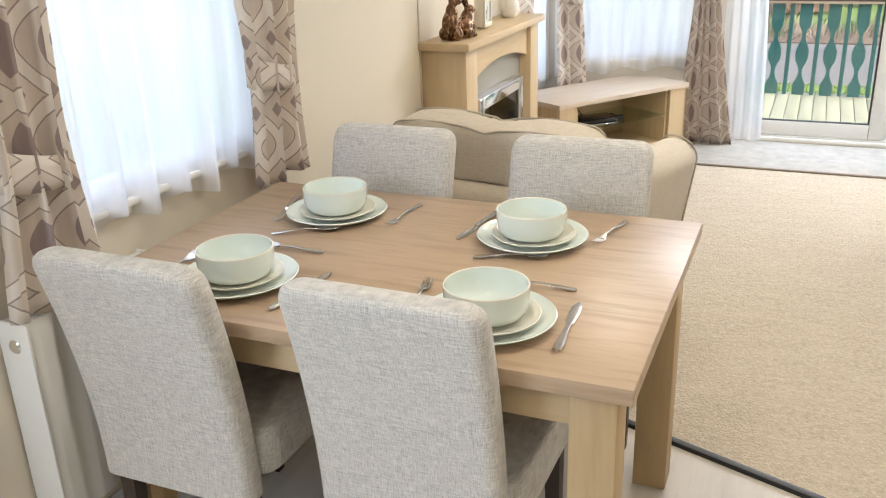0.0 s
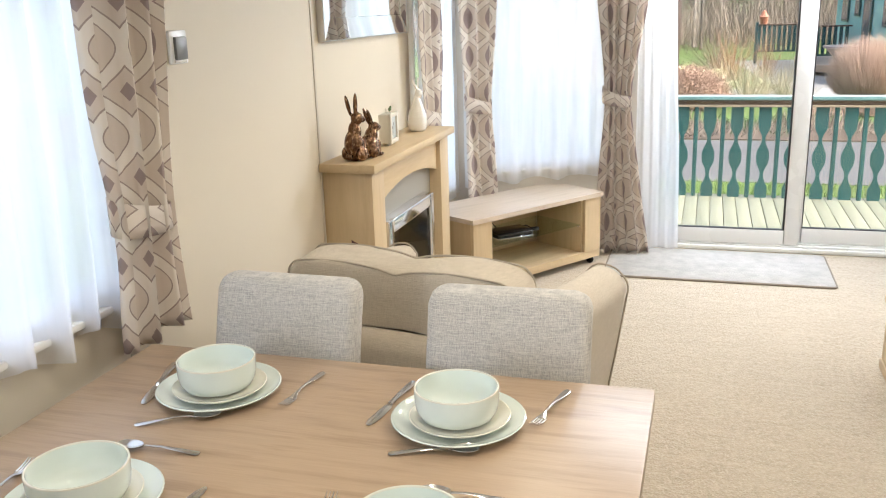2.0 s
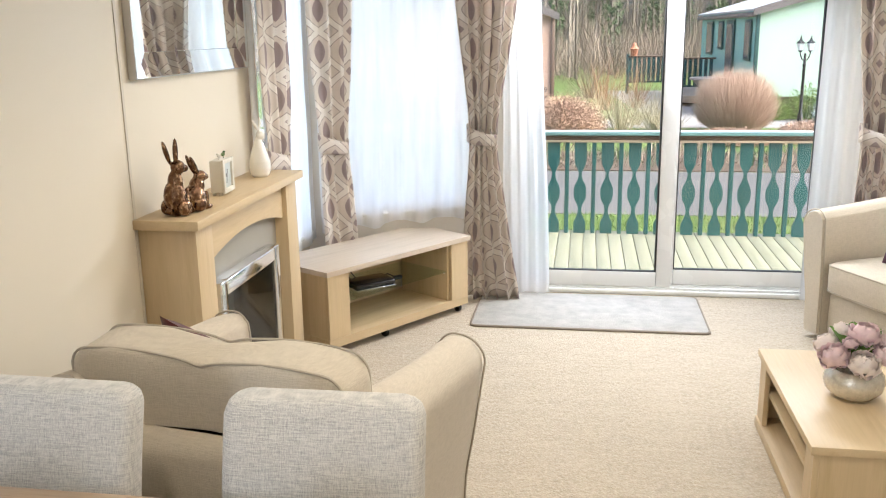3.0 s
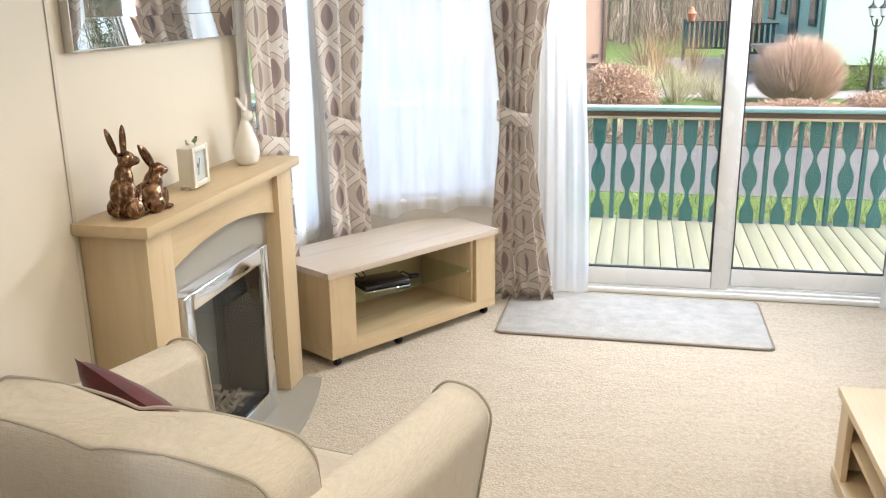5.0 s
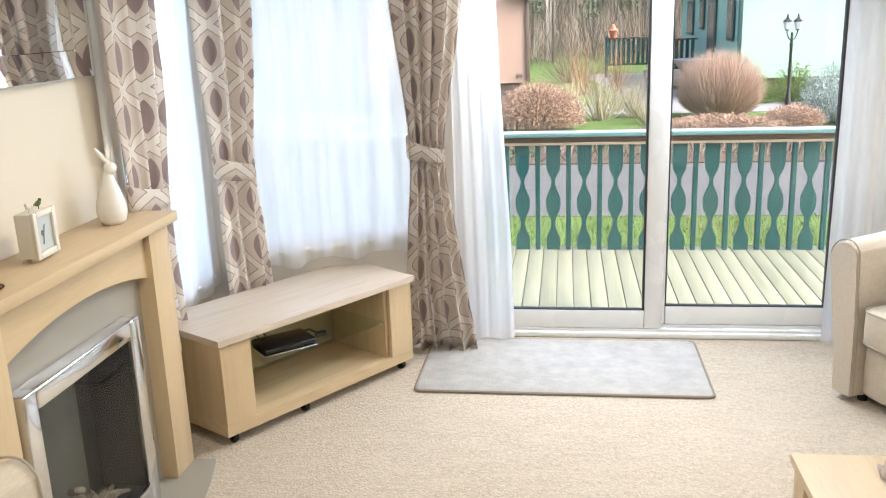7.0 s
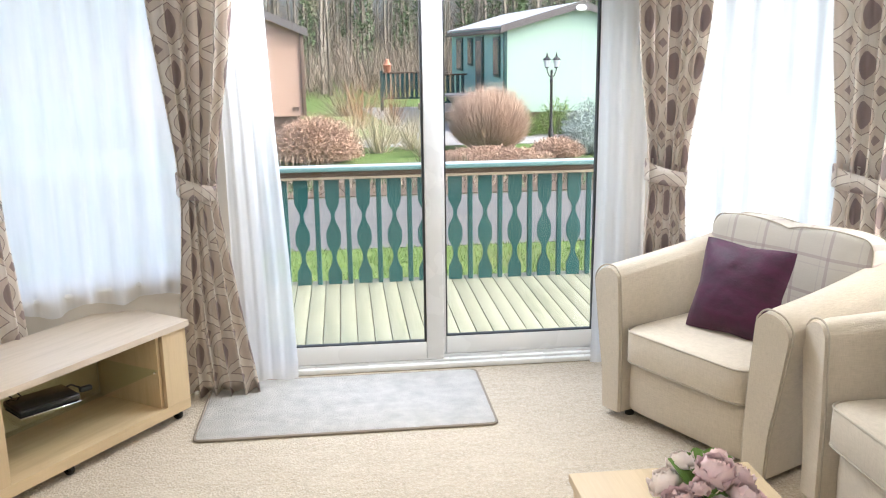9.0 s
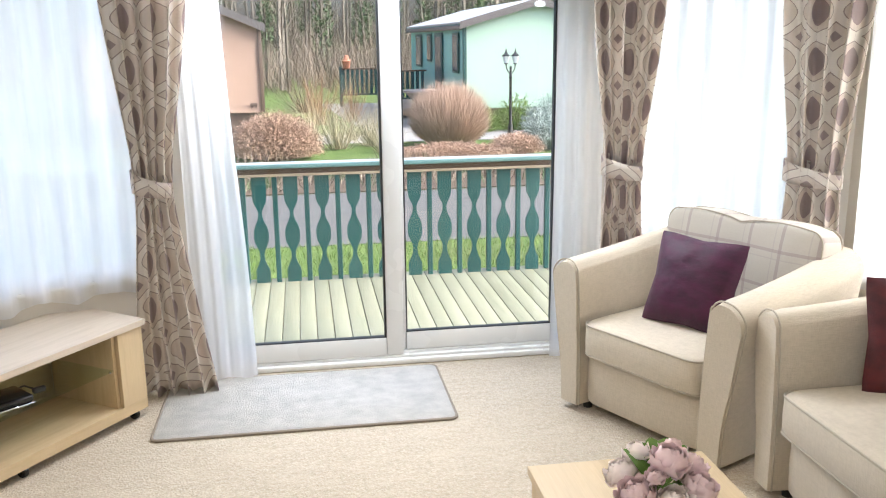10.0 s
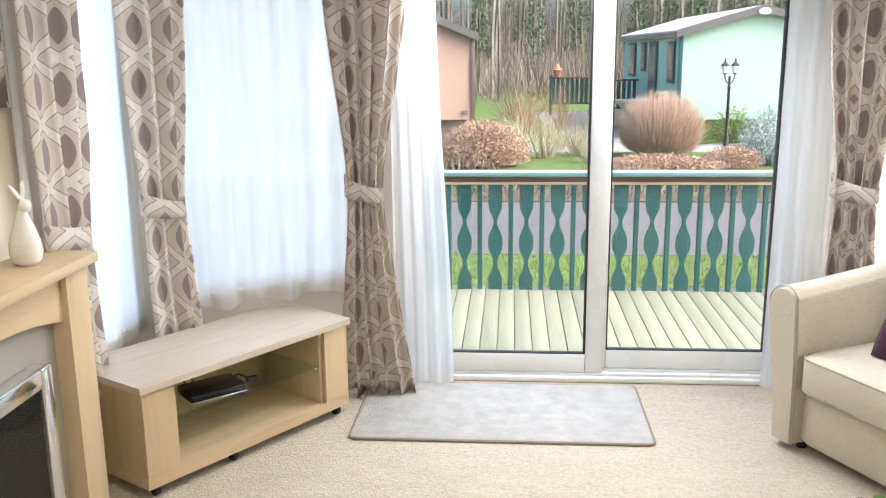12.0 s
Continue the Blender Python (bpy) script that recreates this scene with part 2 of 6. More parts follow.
def crushed(name, c, c2):
    """Crushed velvet: patchy nap."""
    n = Nodes(name)
    a = n.noise(14.0, n.coords((1, 1, 1.6)), 4.0, 0.6)
    f = n.noise(420.0, n.coords(), 2.0)
    n.base(n.mix(n.math("MULTIPLY", n.math("SUBTRACT", a, 0.25), 1.6, clamp=True), c, c2))
    n.set(rough=n.math("ADD", n.math("MULTIPLY", a, 0.4), 0.35), spec=0.3, sheen=0.15)
    n.bump(n.math("ADD", a, n.math("MULTIPLY", f, 0.2)), 0.5, 0.006)
    return n.m


def bronze():
    n = Nodes("antique_bronze")
    a = n.noise(70.0, n.coords((1, 1, 0.6)), 4.0, 0.6)
    g = n.noise(22.0, n.coords(), 3.0)
    col = n.ramp(a, [(0.30, (0.07, 0.032, 0.016)), (0.50, (0.17, 0.088, 0.045)), (0.72, (0.55, 0.36, 0.20))])
    n.base(n.mix(n.math("MULTIPLY", g, 0.5), col, (0.10, 0.055, 0.03)))
    n.set(rough=n.math("ADD", n.math("MULTIPLY", a, 0.25), 0.12), metal=0.95)
    n.bump(n.math("ADD", n.math("MULTIPLY", a, 0.4), g), 0.6, 0.006)
    return n.m


def siding(name, c, pitch, axis=2):
    n = Nodes(name)
    v = n.coords(shift=False)
    a, f = n.noise(0.7, v), n.noise(9.0, v, 3.0)
    col = n.mix(a, shade(c, 0.92), shade(c, 1.06))
    n.base(n.mix(n.math("MULTIPLY", f, 0.2), col, shade(c, 0.85)))
    n.set(rough=0.55, spec=0.35)
    n.bump(f, 0.15, 0.004)
    return n.m


def ground_material():
    """Turf with worn soil patches."""
    n = Nodes("winter_turf")
    v = n.coords(shift=False)
    a, b, f = n.noise(0.5, v), n.noise(7.0, v, 4.0), n.noise(90.0, v, 2.0)
    col = n.ramp(b, [(0.25, (0.075, 0.105, 0.03)), (0.5, (0.125, 0.185, 0.05)), (0.75, (0.19, 0.235, 0.085))])
    col = n.mix(n.math("MULTIPLY", f, 0.4), col, (0.07, 0.10, 0.03))
    col = n.mix(n.math("MULTIPLY", n.math("SUBTRACT", a, 0.55), 2.0, clamp=True), col, (0.16, 0.14, 0.08))
    n.base(col)
    n.set(rough=0.95, spec=0.1)
    n.bump(f, 0.8, 0.03)
    return n.m


def gravelly(name, c, d):
    n = Nodes(name)
    v = n.coords(shift=False)
    a, f = n.noise(1.1, v, 4.0), n.noise(70.0, v, 3.0, 0.8)
    n.base(n.mix(n.math("MULTIPLY", a, 0.5), n.mix(f, d, c), shade(c, 0.8)))
    n.set(rough=0.9, spec=0.3)
    n.bump(f, 0.6, 0.01)
    return n.m


def leafy(name, a, b):
    n = Nodes(name)
    g = n.add("ShaderNodeNewGeometry")
    n.base(n.mix(g.outputs["Random Per Island"], a, b))
    n.set(rough=0.8, spec=0.15)
    return n.m


OAK_L, OAK_D = (0.60, 0.46, 0.275), (0.46, 0.34, 0.19)
M_WALL = plain("wall_vinyl_cream", (0.70, 0.63, 0.51), 0.6, var=0.025, coarse=1.2, fine=240, bump=0.12, dist=0.0006)
M_WALL_GREY = plain("bay_wall_vinyl", (0.66, 0.61, 0.53), 0.6, var=0.03, coarse=1.5, fine=240, bump=0.12, dist=0.0006)
M_CEIL = plain("ceiling_white", (0.80, 0.79, 0.76), 0.7, var=0.02, fine=150)
M_TRIM = plain("wall_joint_strip", (0.60, 0.54, 0.44), 0.5, var=0.03)
M_UPVC = plain("white_upvc", (0.80, 0.80, 0.79), 0.28, var=0.02, coarse=2, fine=90, bump=0.03, coat=0.2)
M_SEAL = plain("black_rubber_seal", (0.03, 0.03, 0.03), 0.6)
M_GLASS = pane_material()
M_SHELF_GLASS = pane_material("shelf_glass", (0.90, 0.97, 0.94), 1.0)
M_FIRE_GLASS = pane_material("fire_glass", (0.80, 0.80, 0.78), 0.7)
M_CARPET = carpet_material()
M_VINYL = wood("vinyl_plank_floor", (0.52, 0.47, 0.40), (0.42, 0.375, 0.315), "y", 0.4)
M_RUG = plain("rug_pale_pile", (0.50, 0.48, 0.44), 0.95, var=0.30, coarse=14, fine=180, bump=1.0, dist=0.007, spec=0.1)
M_RUG_EDGE = plain("rug_taupe_binding", (0.27, 0.225, 0.175), 0.9, var=0.1, fine=300, bump=0.4)
M_OAK = wood("oak_laminate_upright", OAK_L, OAK_D, "z")
M_OAK_Y = wood("oak_laminate_long", OAK_L, OAK_D, "y")
M_OAK_X = wood("oak_laminate_cross", OAK_L, OAK_D, "x")
M_PALE = wood("pale_oak_top", (0.59, 0.495, 0.39), (0.46, 0.375, 0.28), "x", 0.34)
M_TABLE = wood("dining_oak_top", (0.46, 0.335, 0.22), (0.27, 0.185, 0.115), "x", 0.34, ring=1.8)
M_LEG = wood("dining_oak_leg", (0.46, 0.33, 0.175), (0.35, 0.24, 0.12), "z", 0.5)
M_DARKLEG = wood("dark_chair_leg", (0.05, 0.033, 0.022), (0.03, 0.02, 0.014), "z", 0.4)
M_CHAIR = weave("grey_linen_weave", (0.64, 0.605, 0.55), (0.22, 0.22, 0.215), 470, 0.78, bump=0.6)
M_SOFA = weave("cream_chenille", (0.585, 0.51, 0.40), (0.39, 0.335, 0.25), 400, 0.55, bump=0.5)
M_PIPING = weave("taupe_piping", (0.44, 0.385, 0.30), (0.34, 0.30, 0.23), 600, 0.5)
M_PLAID = plaid_material()
M_PLUM = crushed("plum_velvet", (0.026, 0.004, 0.016), (0.085, 0.010, 0.044))
M_MAROON = crushed("maroon_satin", (0.040, 0.006, 0.008), (0.13, 0.018, 0.018))
M_CURTAIN = ogee_material()
M_NET = voile_material("white_net", 0.16)
M_VOILE = voile_material("door_voile", 0.22)
M_CHROME = plain("polished_chrome", (0.78, 0.78, 0.78), 0.08, 1.0, var=0.03, bump=0.02)
M_STEEL = plain("cutlery_steel", (0.66, 0.64, 0.62), 0.16, 1.0, var=0.05, bump=0.02)
M_MIRROR = plain("mirror_silver", (0.90, 0.92, 0.91), 0.01, 1.0, var=0.0, bump=0.0)
M_SILVER = plain("silver_frame_paint", (0.55, 0.54, 0.52), 0.3, 0.8, var=0.05)
M_POLE = plain("pale_grey_trim_paint", (0.74, 0.76, 0.78), 0.35, var=0.04)
M_STONE = plain("grey_stone_laminate", (0.31, 0.285, 0.235), 0.45, var=0.08, coarse=6, fine=120)
M_BLACK = plain("black_steel", (0.012, 0.012, 0.012), 0.45, var=0.1, bump=0.01)
M_GLOSSBLACK = plain("black_gloss_plastic", (0.012, 0.012, 0.014), 0.12, var=0.05, bump=0.02)
M_EMBER = plain("grey_ceramic_log", (0.34, 0.29, 0.22), 0.9, var=0.35, coarse=20, fine=120, bump=0.8, dist=0.004)
M_FIREBACK = plain("olive_grey_fire_back", (0.17, 0.17, 0.145), 0.6, var=0.25, coarse=9, fine=80, bump=0.1)
M_CERAMIC = plain("white_glazed_ceramic", (0.78, 0.75, 0.69), 0.16, var=0.02, coarse=6, bump=0.03, coat=0.4)
M_MINT = plain("pale_mint_glaze", (0.69, 0.745, 0.69), 0.12, var=0.025, coarse=8, fine=90, bump=0.03, coat=0.4)
M_RIM = plain("cream_rim_glaze", (0.72, 0.70, 0.60), 0.2, var=0.04, coat=0.3)
M_BRONZE = bronze()
M_CREAMPAINT = plain("cream_painted_wood", (0.70, 0.66, 0.57), 0.5, var=0.05, fine=140)
M_CARD = plain("pale_picture_card", (0.52, 0.56, 0.55), 0.3, var=0.12, coarse=18)
M_RADIATOR = plain("radiator_white_enamel", (0.74, 0.73, 0.70), 0.3, var=0.02, bump=0.03)
M_SWITCHGREY = plain("switch_grey", (0.20, 0.20, 0.20), 0.35)
M_PETAL = plain("dusky_pink_petal", (0.76, 0.58, 0.58), 0.8, var=0.18, coarse=25, fine=160)
M_PETAL2 = plain("pale_pink_petal", (0.86, 0.76, 0.71), 0.8, var=0.15, coarse=25, fine=160)
M_LEAF = plain("fabric_leaf_green", (0.15, 0.26, 0.05), 0.6, var=0.2, coarse=20)
M_STAMEN = plain("yellow_stamen", (0.55, 0.42, 0.10), 0.8, var=0.2)
M_BOWLGLASS = plain("crackled_mercury_glass", (0.70, 0.66, 0.58), 0.20, 0.6, var=0.30, coarse=70, fine=160, bump=0.6, dist=0.002)
M_GREEN = plain("teal_green_paint", (0.010, 0.070, 0.066), 0.5, var=0.14, coarse=5, fine=60, bump=0.2, rand=0.25)
M_RAILCAP = plain("pale_teal_cap", (0.12, 0.215, 0.205), 0.45, var=0.15, coarse=4)
M_RAILTOP = plain("pale_rail_top", (0.42, 0.47, 0.46), 0.3, var=0.1)
M_RAILBROWN = wood("brown_stained_rail", (0.11, 0.065, 0.04), (0.07, 0.042, 0.027), "x", 0.5)
M_RAILCREAM = wood("bare_timber_rail", (0.42, 0.33, 0.23), (0.33, 0.25, 0.17), "x", 0.6)
M_DECK = wood("weathered_deck_board", (0.275, 0.265, 0.18), (0.17, 0.17, 0.105), "y", 0.6, rand=0.3, bump=0.4)
M_TURF = ground_material()
M_PATH = gravelly("grey_tarmac", (0.125, 0.118, 0.11), (0.08, 0.076, 0.072))
M_SOIL = gravelly("bark_soil", (0.13, 0.09, 0.06), (0.07, 0.05, 0.035))
M_PAVE = gravelly("concrete_path", (0.30, 0.285, 0.265), (0.23, 0.215, 0.20))
M_MINTSIDE = siding("pale_green_cladding", (0.43, 0.555, 0.43), 0.16)
M_TEALSIDE = siding("sea_green_cladding", (0.23, 0.46, 0.40), 0.16)
M_TAN = siding("tan_cladding", (0.43, 0.285, 0.21), 0.16)
M_DARKTRIM = plain("dark_green_trim", (0.02, 0.07, 0.06), 0.5)
M_BROWNTRIM = plain("brown_trim", (0.13, 0.085, 0.06), 0.5)
M_ROOF = plain("grey_tile_sheet", (0.42, 0.42, 0.41), 0.6, var=0.15, coarse=3)
M_ROOFEDGE = plain("brown_grey_barge_board", (0.14, 0.12, 0.11), 0.5)
M_FARGLASS = plain("dark_window_glass", (0.10, 0.13, 0.14), 0.08, var=0.3, coarse=1.5, bump=0.0)
M_TWIG = leafy("brown_twigs", (0.36, 0.25, 0.18), (0.62, 0.47, 0.36))
M_RUSSET = leafy("russet_dead_leaves", (0.31, 0.20, 0.14), (0.50, 0.35, 0.25))
M_STRAW = leafy("straw_grass", (0.34, 0.29, 0.17), (0.46, 0.41, 0.28))
M_REDSTEM = leafy("orange_stems", (0.33, 0.18, 0.10), (0.45, 0.31, 0.19))
M_IVY = leafy("ivy_green", (0.05, 0.085, 0.035), (0.12, 0.17, 0.075))
M_BARK = leafy("grey_brown_bark", (0.13, 0.11, 0.085), (0.30, 0.26, 0.21))
M_BRUSH = leafy("winter_brush", (0.15, 0.115, 0.085), (0.28, 0.225, 0.17))
M_SILVERLEAF = leafy("silver_foliage", (0.24, 0.29, 0.25), (0.40, 0.44, 0.40))
M_GRASSBLADE = leafy("grass_blades", (0.10, 0.17, 0.035), (0.22, 0.29, 0.08))
M_TERRACOTTA = plain("terracotta", (0.42, 0.17, 0.09), 0.7, var=0.15)
M_LAMPGLASS = plain("frosted_lantern_glass", (0.62, 0.64, 0.64), 0.25, var=0.05)


# ---- building helpers ----
def mesh_of(name, bm, material, smooth=40):
    me = bpy.data.meshes.new(name)
    bmesh.ops.recalc_face_normals(bm, faces=bm.faces)
    bm.to_mesh(me)
    bm.free()
    me.materials.append(material)
    if smooth:
        me.polygons.foreach_set("use_smooth", [True] * len(me.polygons))
        me.set_sharp_from_angle(angle=radians(smooth))
    return me


def part(name, bm, material, parent, label="", smooth=40):
    ob = new(name, bm if isinstance(bm, bpy.types.Mesh) else mesh_of(name, bm, material, smooth))
    ob.parent = parent
    return tagged(ob, label)


def thing(name, at=(0, 0, 0), turn=0, label="", category="", group="", kind=""):
    ob = new(name)
    ob.empty_display_size = 0.1
    ob.matrix_world = pose(*at, 0, 0, turn)
    return tagged(ob, label, category, group, kind)


def solo(name, bm, material, at=(0, 0, 0), turn=0, label="", category="", group="", kind="", smooth=40):
    ob = new(name, mesh_of(name, bm, material, smooth))
    ob.matrix_world = pose(*at, 0, 0, turn)
    return tagged(ob, label, category, group, kind)


def box(x0, x1, y0, y1, z0, z1, bevel=0.0, seg=2, bm=None):
    """An axis-aligned block with rounded edges."""
    b = bmesh.new()
    bmesh.ops.create_cube(b, size=1.0)
    for v in b.verts:
        v.co = Vector(((x0 + x1) / 2 + v.co.x * (x1 - x0), (y0 + y1) / 2 + v.co.y * (y1 - y0), (z0 + z1) / 2 + v.co.z * (z1 - z0)))
    if bevel:
        bmesh.ops.bevel(b, geom=list(b.edges), offset=bevel, segments=seg, profile=0.5, affect="EDGES")
    return merge(bm, b) if bm is not None else b


def merge(bm, other):
    me = bpy.data.meshes.new("tmp")
    other.to_mesh(me)
    other.free()
    bm.from_mesh(me)
    bpy.data.meshes.remove(me)
    return bm


def rings(loops, closed=True, cap=True):
    """A skin over a row of loops of points."""
    bm = bmesh.new()
    vs = [[bm.verts.new(p) for p in loop] for loop in loops]
    n = len(vs[0])
    for a, b in zip(vs, vs[1:]):
        for k in range(n if closed else n - 1):
            bm.faces.new((a[k], a[(k + 1) % n], b[(k + 1) % n], b[k]))
    if cap and closed:
        bm.faces.new(vs[0][::-1])
        bm.faces.new(vs[-1])
    return bm


def lathe(profile, seg=32, at=(0, 0, 0), squash=1.0):
    bm = rings([[(at[0] + r * math.cos(2 * math.pi * k / seg), at[1] + squash * r * math.sin(2 * math.pi * k / seg), at[2] + z) for k in range(seg)] for r, z in profile], cap=False)
    if profile[0][0] < 0.004:
        bmesh.ops.remove_doubles(bm, verts=bm.verts, dist=1e-5)
    return bm


def tube(points, radius, seg=8, bm=None, taper=None):
    """A round cord along points."""
    pts = [Vector(p) for p in points]
    loops = []
    side = None
    for k, p in enumerate(pts):
        d = (pts[min(k + 1, len(pts) - 1)] - pts[max(k - 1, 0)]).normalized()
        if side is None:
            side = d.orthogonal().normalized()
        side = (side - d * side.dot(d)).normalized()
        up = d.cross(side)
        r = radius if taper is None else radius * taper[k]
        loops.append([p + r * (math.cos(2 * math.pi * j / seg) * side + math.sin(2 * math.pi * j / seg) * up) for j in range(seg)])
    b = rings(loops)
    return merge(bm, b) if bm is not None else b


def soft_block(sx, sy, sz, e=0.28, nu=28, nv=18, sag=None):
    """A rounded, upholstered block (super-ellipsoid), sizes are full widths."""
    def s(a, p):
        return math.copysign(abs(a) ** p, a)
    loops = []
    for i in range(nv + 1):
        v = -math.pi / 2 + math.pi * i / nv
        v = max(min(v, math.pi / 2 - 0.02), -math.pi / 2 + 0.02)
        loop = []
        for j in range(nu):
            u = 2 * math.pi * (j + 0.5) / nu
            p = Vector((sx / 2 * s(math.cos(v), e) * s(math.cos(u), e), sy / 2 * s(math.cos(v), e) * s(math.sin(u), e), sz / 2 * s(math.sin(v), e)))
            loop.append(sag(p) if sag else p)
        loops.append(loop)
    return rings(loops)


def ellipsoid(at, r, nu=18, nv=12, tilt=(0, 0, 0), bm=None):
    b = bmesh.new()
    bmesh.ops.create_uvsphere(b, u_segments=nu, v_segments=nv, radius=1.0)
    m = Matrix.LocRotScale(Vector(at), Euler([radians(a) for a in tilt]), Vector(r))
    bmesh.ops.transform(b, matrix=m, verts=b.verts)
    return merge(bm, b) if bm is not None else b


def throw_pillow(size, thick, nx=22):
    """A square scatter cushion: full middle, thin pinched corners. Stands in the xz plane."""
    bm = bmesh.new()
    for sgn in (1, -1):
        vs = {}
        for i in range(nx + 1):
            for j in range(nx + 1):
                a, b = 2 * i / nx - 1, 2 * j / nx - 1
                t = ((1 - abs(a) ** 2.6) * (1 - abs(b) ** 2.6)) ** 0.55
                pull = 1 - 0.09 * (1 - max(abs(a), abs(b)) ** 2 * min(1, abs(a * b) + 0.25))
                w = 0.004 * noise.noise((a * 3, b * 3, sgn * 5.0)) + 0.004 * noise.noise((a * 7, b * 7, sgn * 9.0))
                vs[i, j] = bm.verts.new((size / 2 * a * pull, sgn * (thick / 2 * t + w * t), size / 2 * b * pull))
        for i in range(nx):
            for j in range(nx):
                bm.faces.new((vs[i, j], vs[i + 1, j], vs[i + 1, j + 1], vs[i, j + 1]))
    bmesh.ops.remove_doubles(bm, verts=bm.verts, dist=1e-4)
    return bm


def pierced_wall(name, p0, p1, z0, z1, thick, holes, material):
    """A wall from p0 to p1 (its inner face), thickness to the left of that way, with openings (s0, s1, low, high)."""
    a, b = Vector((*p0, 0)), Vector((*p1, 0))
    along = (b - a).normalized()
    out = Vector((-along.y, along.x, 0))
    ss = sorted({0.0, (b - a).length, *[h[0] for h in holes], *[h[1] for h in holes]})
    zs = sorted({z0, z1, *[h[2] for h in holes], *[h[3] for h in holes]})
    bm = bmesh.new()

    def pt(s, z, d):
        return a + along * s + out * d + Vector((0, 0, z))

    def solid(i, j):
        if not (0 <= i < len(ss) - 1 and 0 <= j < len(zs) - 1):
            return False
        s, z = (ss[i] + ss[i + 1]) / 2, (zs[j] + zs[j + 1]) / 2
        return not any(h[0] < s < h[1] and h[2] < z < h[3] for h in holes)
    for i in range(len(ss) - 1):
        for j in range(len(zs) - 1):
            if not solid(i, j):
                continue
            s0, s1, u0, u1 = ss[i], ss[i + 1], zs[j], zs[j + 1]
            quads = [[(s0, u0, 0), (s1, u0, 0), (s1, u1, 0), (s0, u1, 0)], [(s0, u0, thick), (s0, u1, thick), (s1, u1, thick), (s1, u0, thick)]]
            if not solid(i - 1, j):
                quads.append([(s0, u0, 0), (s0, u1, 0), (s0, u1, thick), (s0, u0, thick)])
            if not solid(i + 1, j):
                quads.append([(s1, u0, 0), (s1, u0, thick), (s1, u1, thick), (s1, u1, 0)])
            if not solid(i, j - 1):
                quads.append([(s0, u0, 0), (s0, u0, thick), (s1, u0, thick), (s1, u0, 0)])
            if not solid(i, j + 1):
                quads.append([(s0, u1, 0), (s1, u1, 0), (s1, u1, thick), (s0, u1, thick)])
            for q in quads:
                bm.faces.new([bm.verts.new(pt(*c)) for c in q])
    bmesh.ops.remove_doubles(bm, verts=bm.verts, dist=1e-5)
    ob = new(name, mesh_of(name, bm, material, 0))
    return tagged(ob, kind="structure")


# ---- the shell of the caravan ----
X0, X1, YB, YD, ZC = -1.64, 2.46, -2.5, 6.17, 2.2
BL0, BL1, BR0, BR1 = (X0, 5.58), (-0.66, 6.17), (1.48, 6.17), (X1, 5.58)
pierced_wall("wall_west", (X0, YB), BL0, 0, ZC, 0.09, [(-1.6 - YB, -0.3 - YB, 0.95, 2.0), (1.42 - YB, 2.36 - YB, 0.84, 2.0), (4.90 - YB, 5.555 - YB, 0.50, 2.0)], M_WALL)
BAY = (Vector(BL1) - Vector(BL0)).length
pierced_wall("wall_bay_west", BL0, BL1, 0, ZC, 0.09, [(0.10, BAY - 0.10, 0.57, 2.0)], M_WALL_GREY)
pierced_wall("wall_north", BL1, BR0, 0, ZC, 0.09, [(0.10, 2.04, 0.012, 2.08)], M_WALL_GREY)
pierced_wall("wall_bay_east", BR0, BR1, 0, ZC, 0.09, [(0.10, BAY - 0.10, 0.57, 2.0)], M_WALL_GREY)
pierced_wall("wall_east", BR1, (X1, YB), 0, ZC, 0.09, [(0.15, 1.45, 0.57, 2.0)], M_WALL)
pierced_wall("wall_south", (X1, YB), (X0, YB), 0, ZC, 0.09, [], M_WALL)


def flat(points, z, drop):
    """A flat slab over a polygon."""
    bm = bmesh.new()
    f = bm.faces.new([bm.verts.new((x, y, z)) for x, y in points])
    low = bmesh.ops.extrude_face_region(bm, geom=[f])
    for v in [g for g in low["geom"] if isinstance(g, bmesh.types.BMVert)]:
        v.co.z -= drop
    return bm


def carpet_line(x):
    return 2.346 - 0.365 * (x + 0.27)


floor_outline = [(X0, carpet_line(X0)), (X1, carpet_line(X1)), BR1, BR0, BL1, BL0]
carpet = solo("floor_carpet", flat(floor_outline, 0.0, 0.05), M_CARPET, kind="structure", label="beige short-pile fitted carpet over the lounge", smooth=0)
solo("floor_vinyl", flat([(X0, YB), (X1, YB), (X1, carpet_line(X1)), (X0, carpet_line(X0))], -0.006, 0.05), M_VINYL, kind="structure", label="grey-beige wood-effect vinyl floor", smooth=0)
cx = (X0 + X1) / 2
strip = bmesh.new()
prof = [(-0.016, -0.006), (-0.012, 0.006), (0.0, 0.010), (0.012, 0.006), (0.016, -0.002)]
strip = rings([[(x, carpet_line(x) + d, z) for d, z in prof] for x in (X0 + 0.01, cx, X1 - 0.01)])
solo("threshold_strip", strip, M_BLACK, kind="structure", label="dark metal threshold strip along the carpet edge")
solo("ceiling", flat([(X0, YB), (X1, YB), BR1, BR0, BL1, BL0], ZC + 0.06, 0.06), M_CEIL, kind="structure", smooth=0)
for yy in (2.32, 3.635):
    solo("trim", box(X0, X0 + 0.004, yy - 0.008, yy + 0.008, 0.02, ZC - 0.01, 0.0015, 1), M_TRIM, kind="structure")
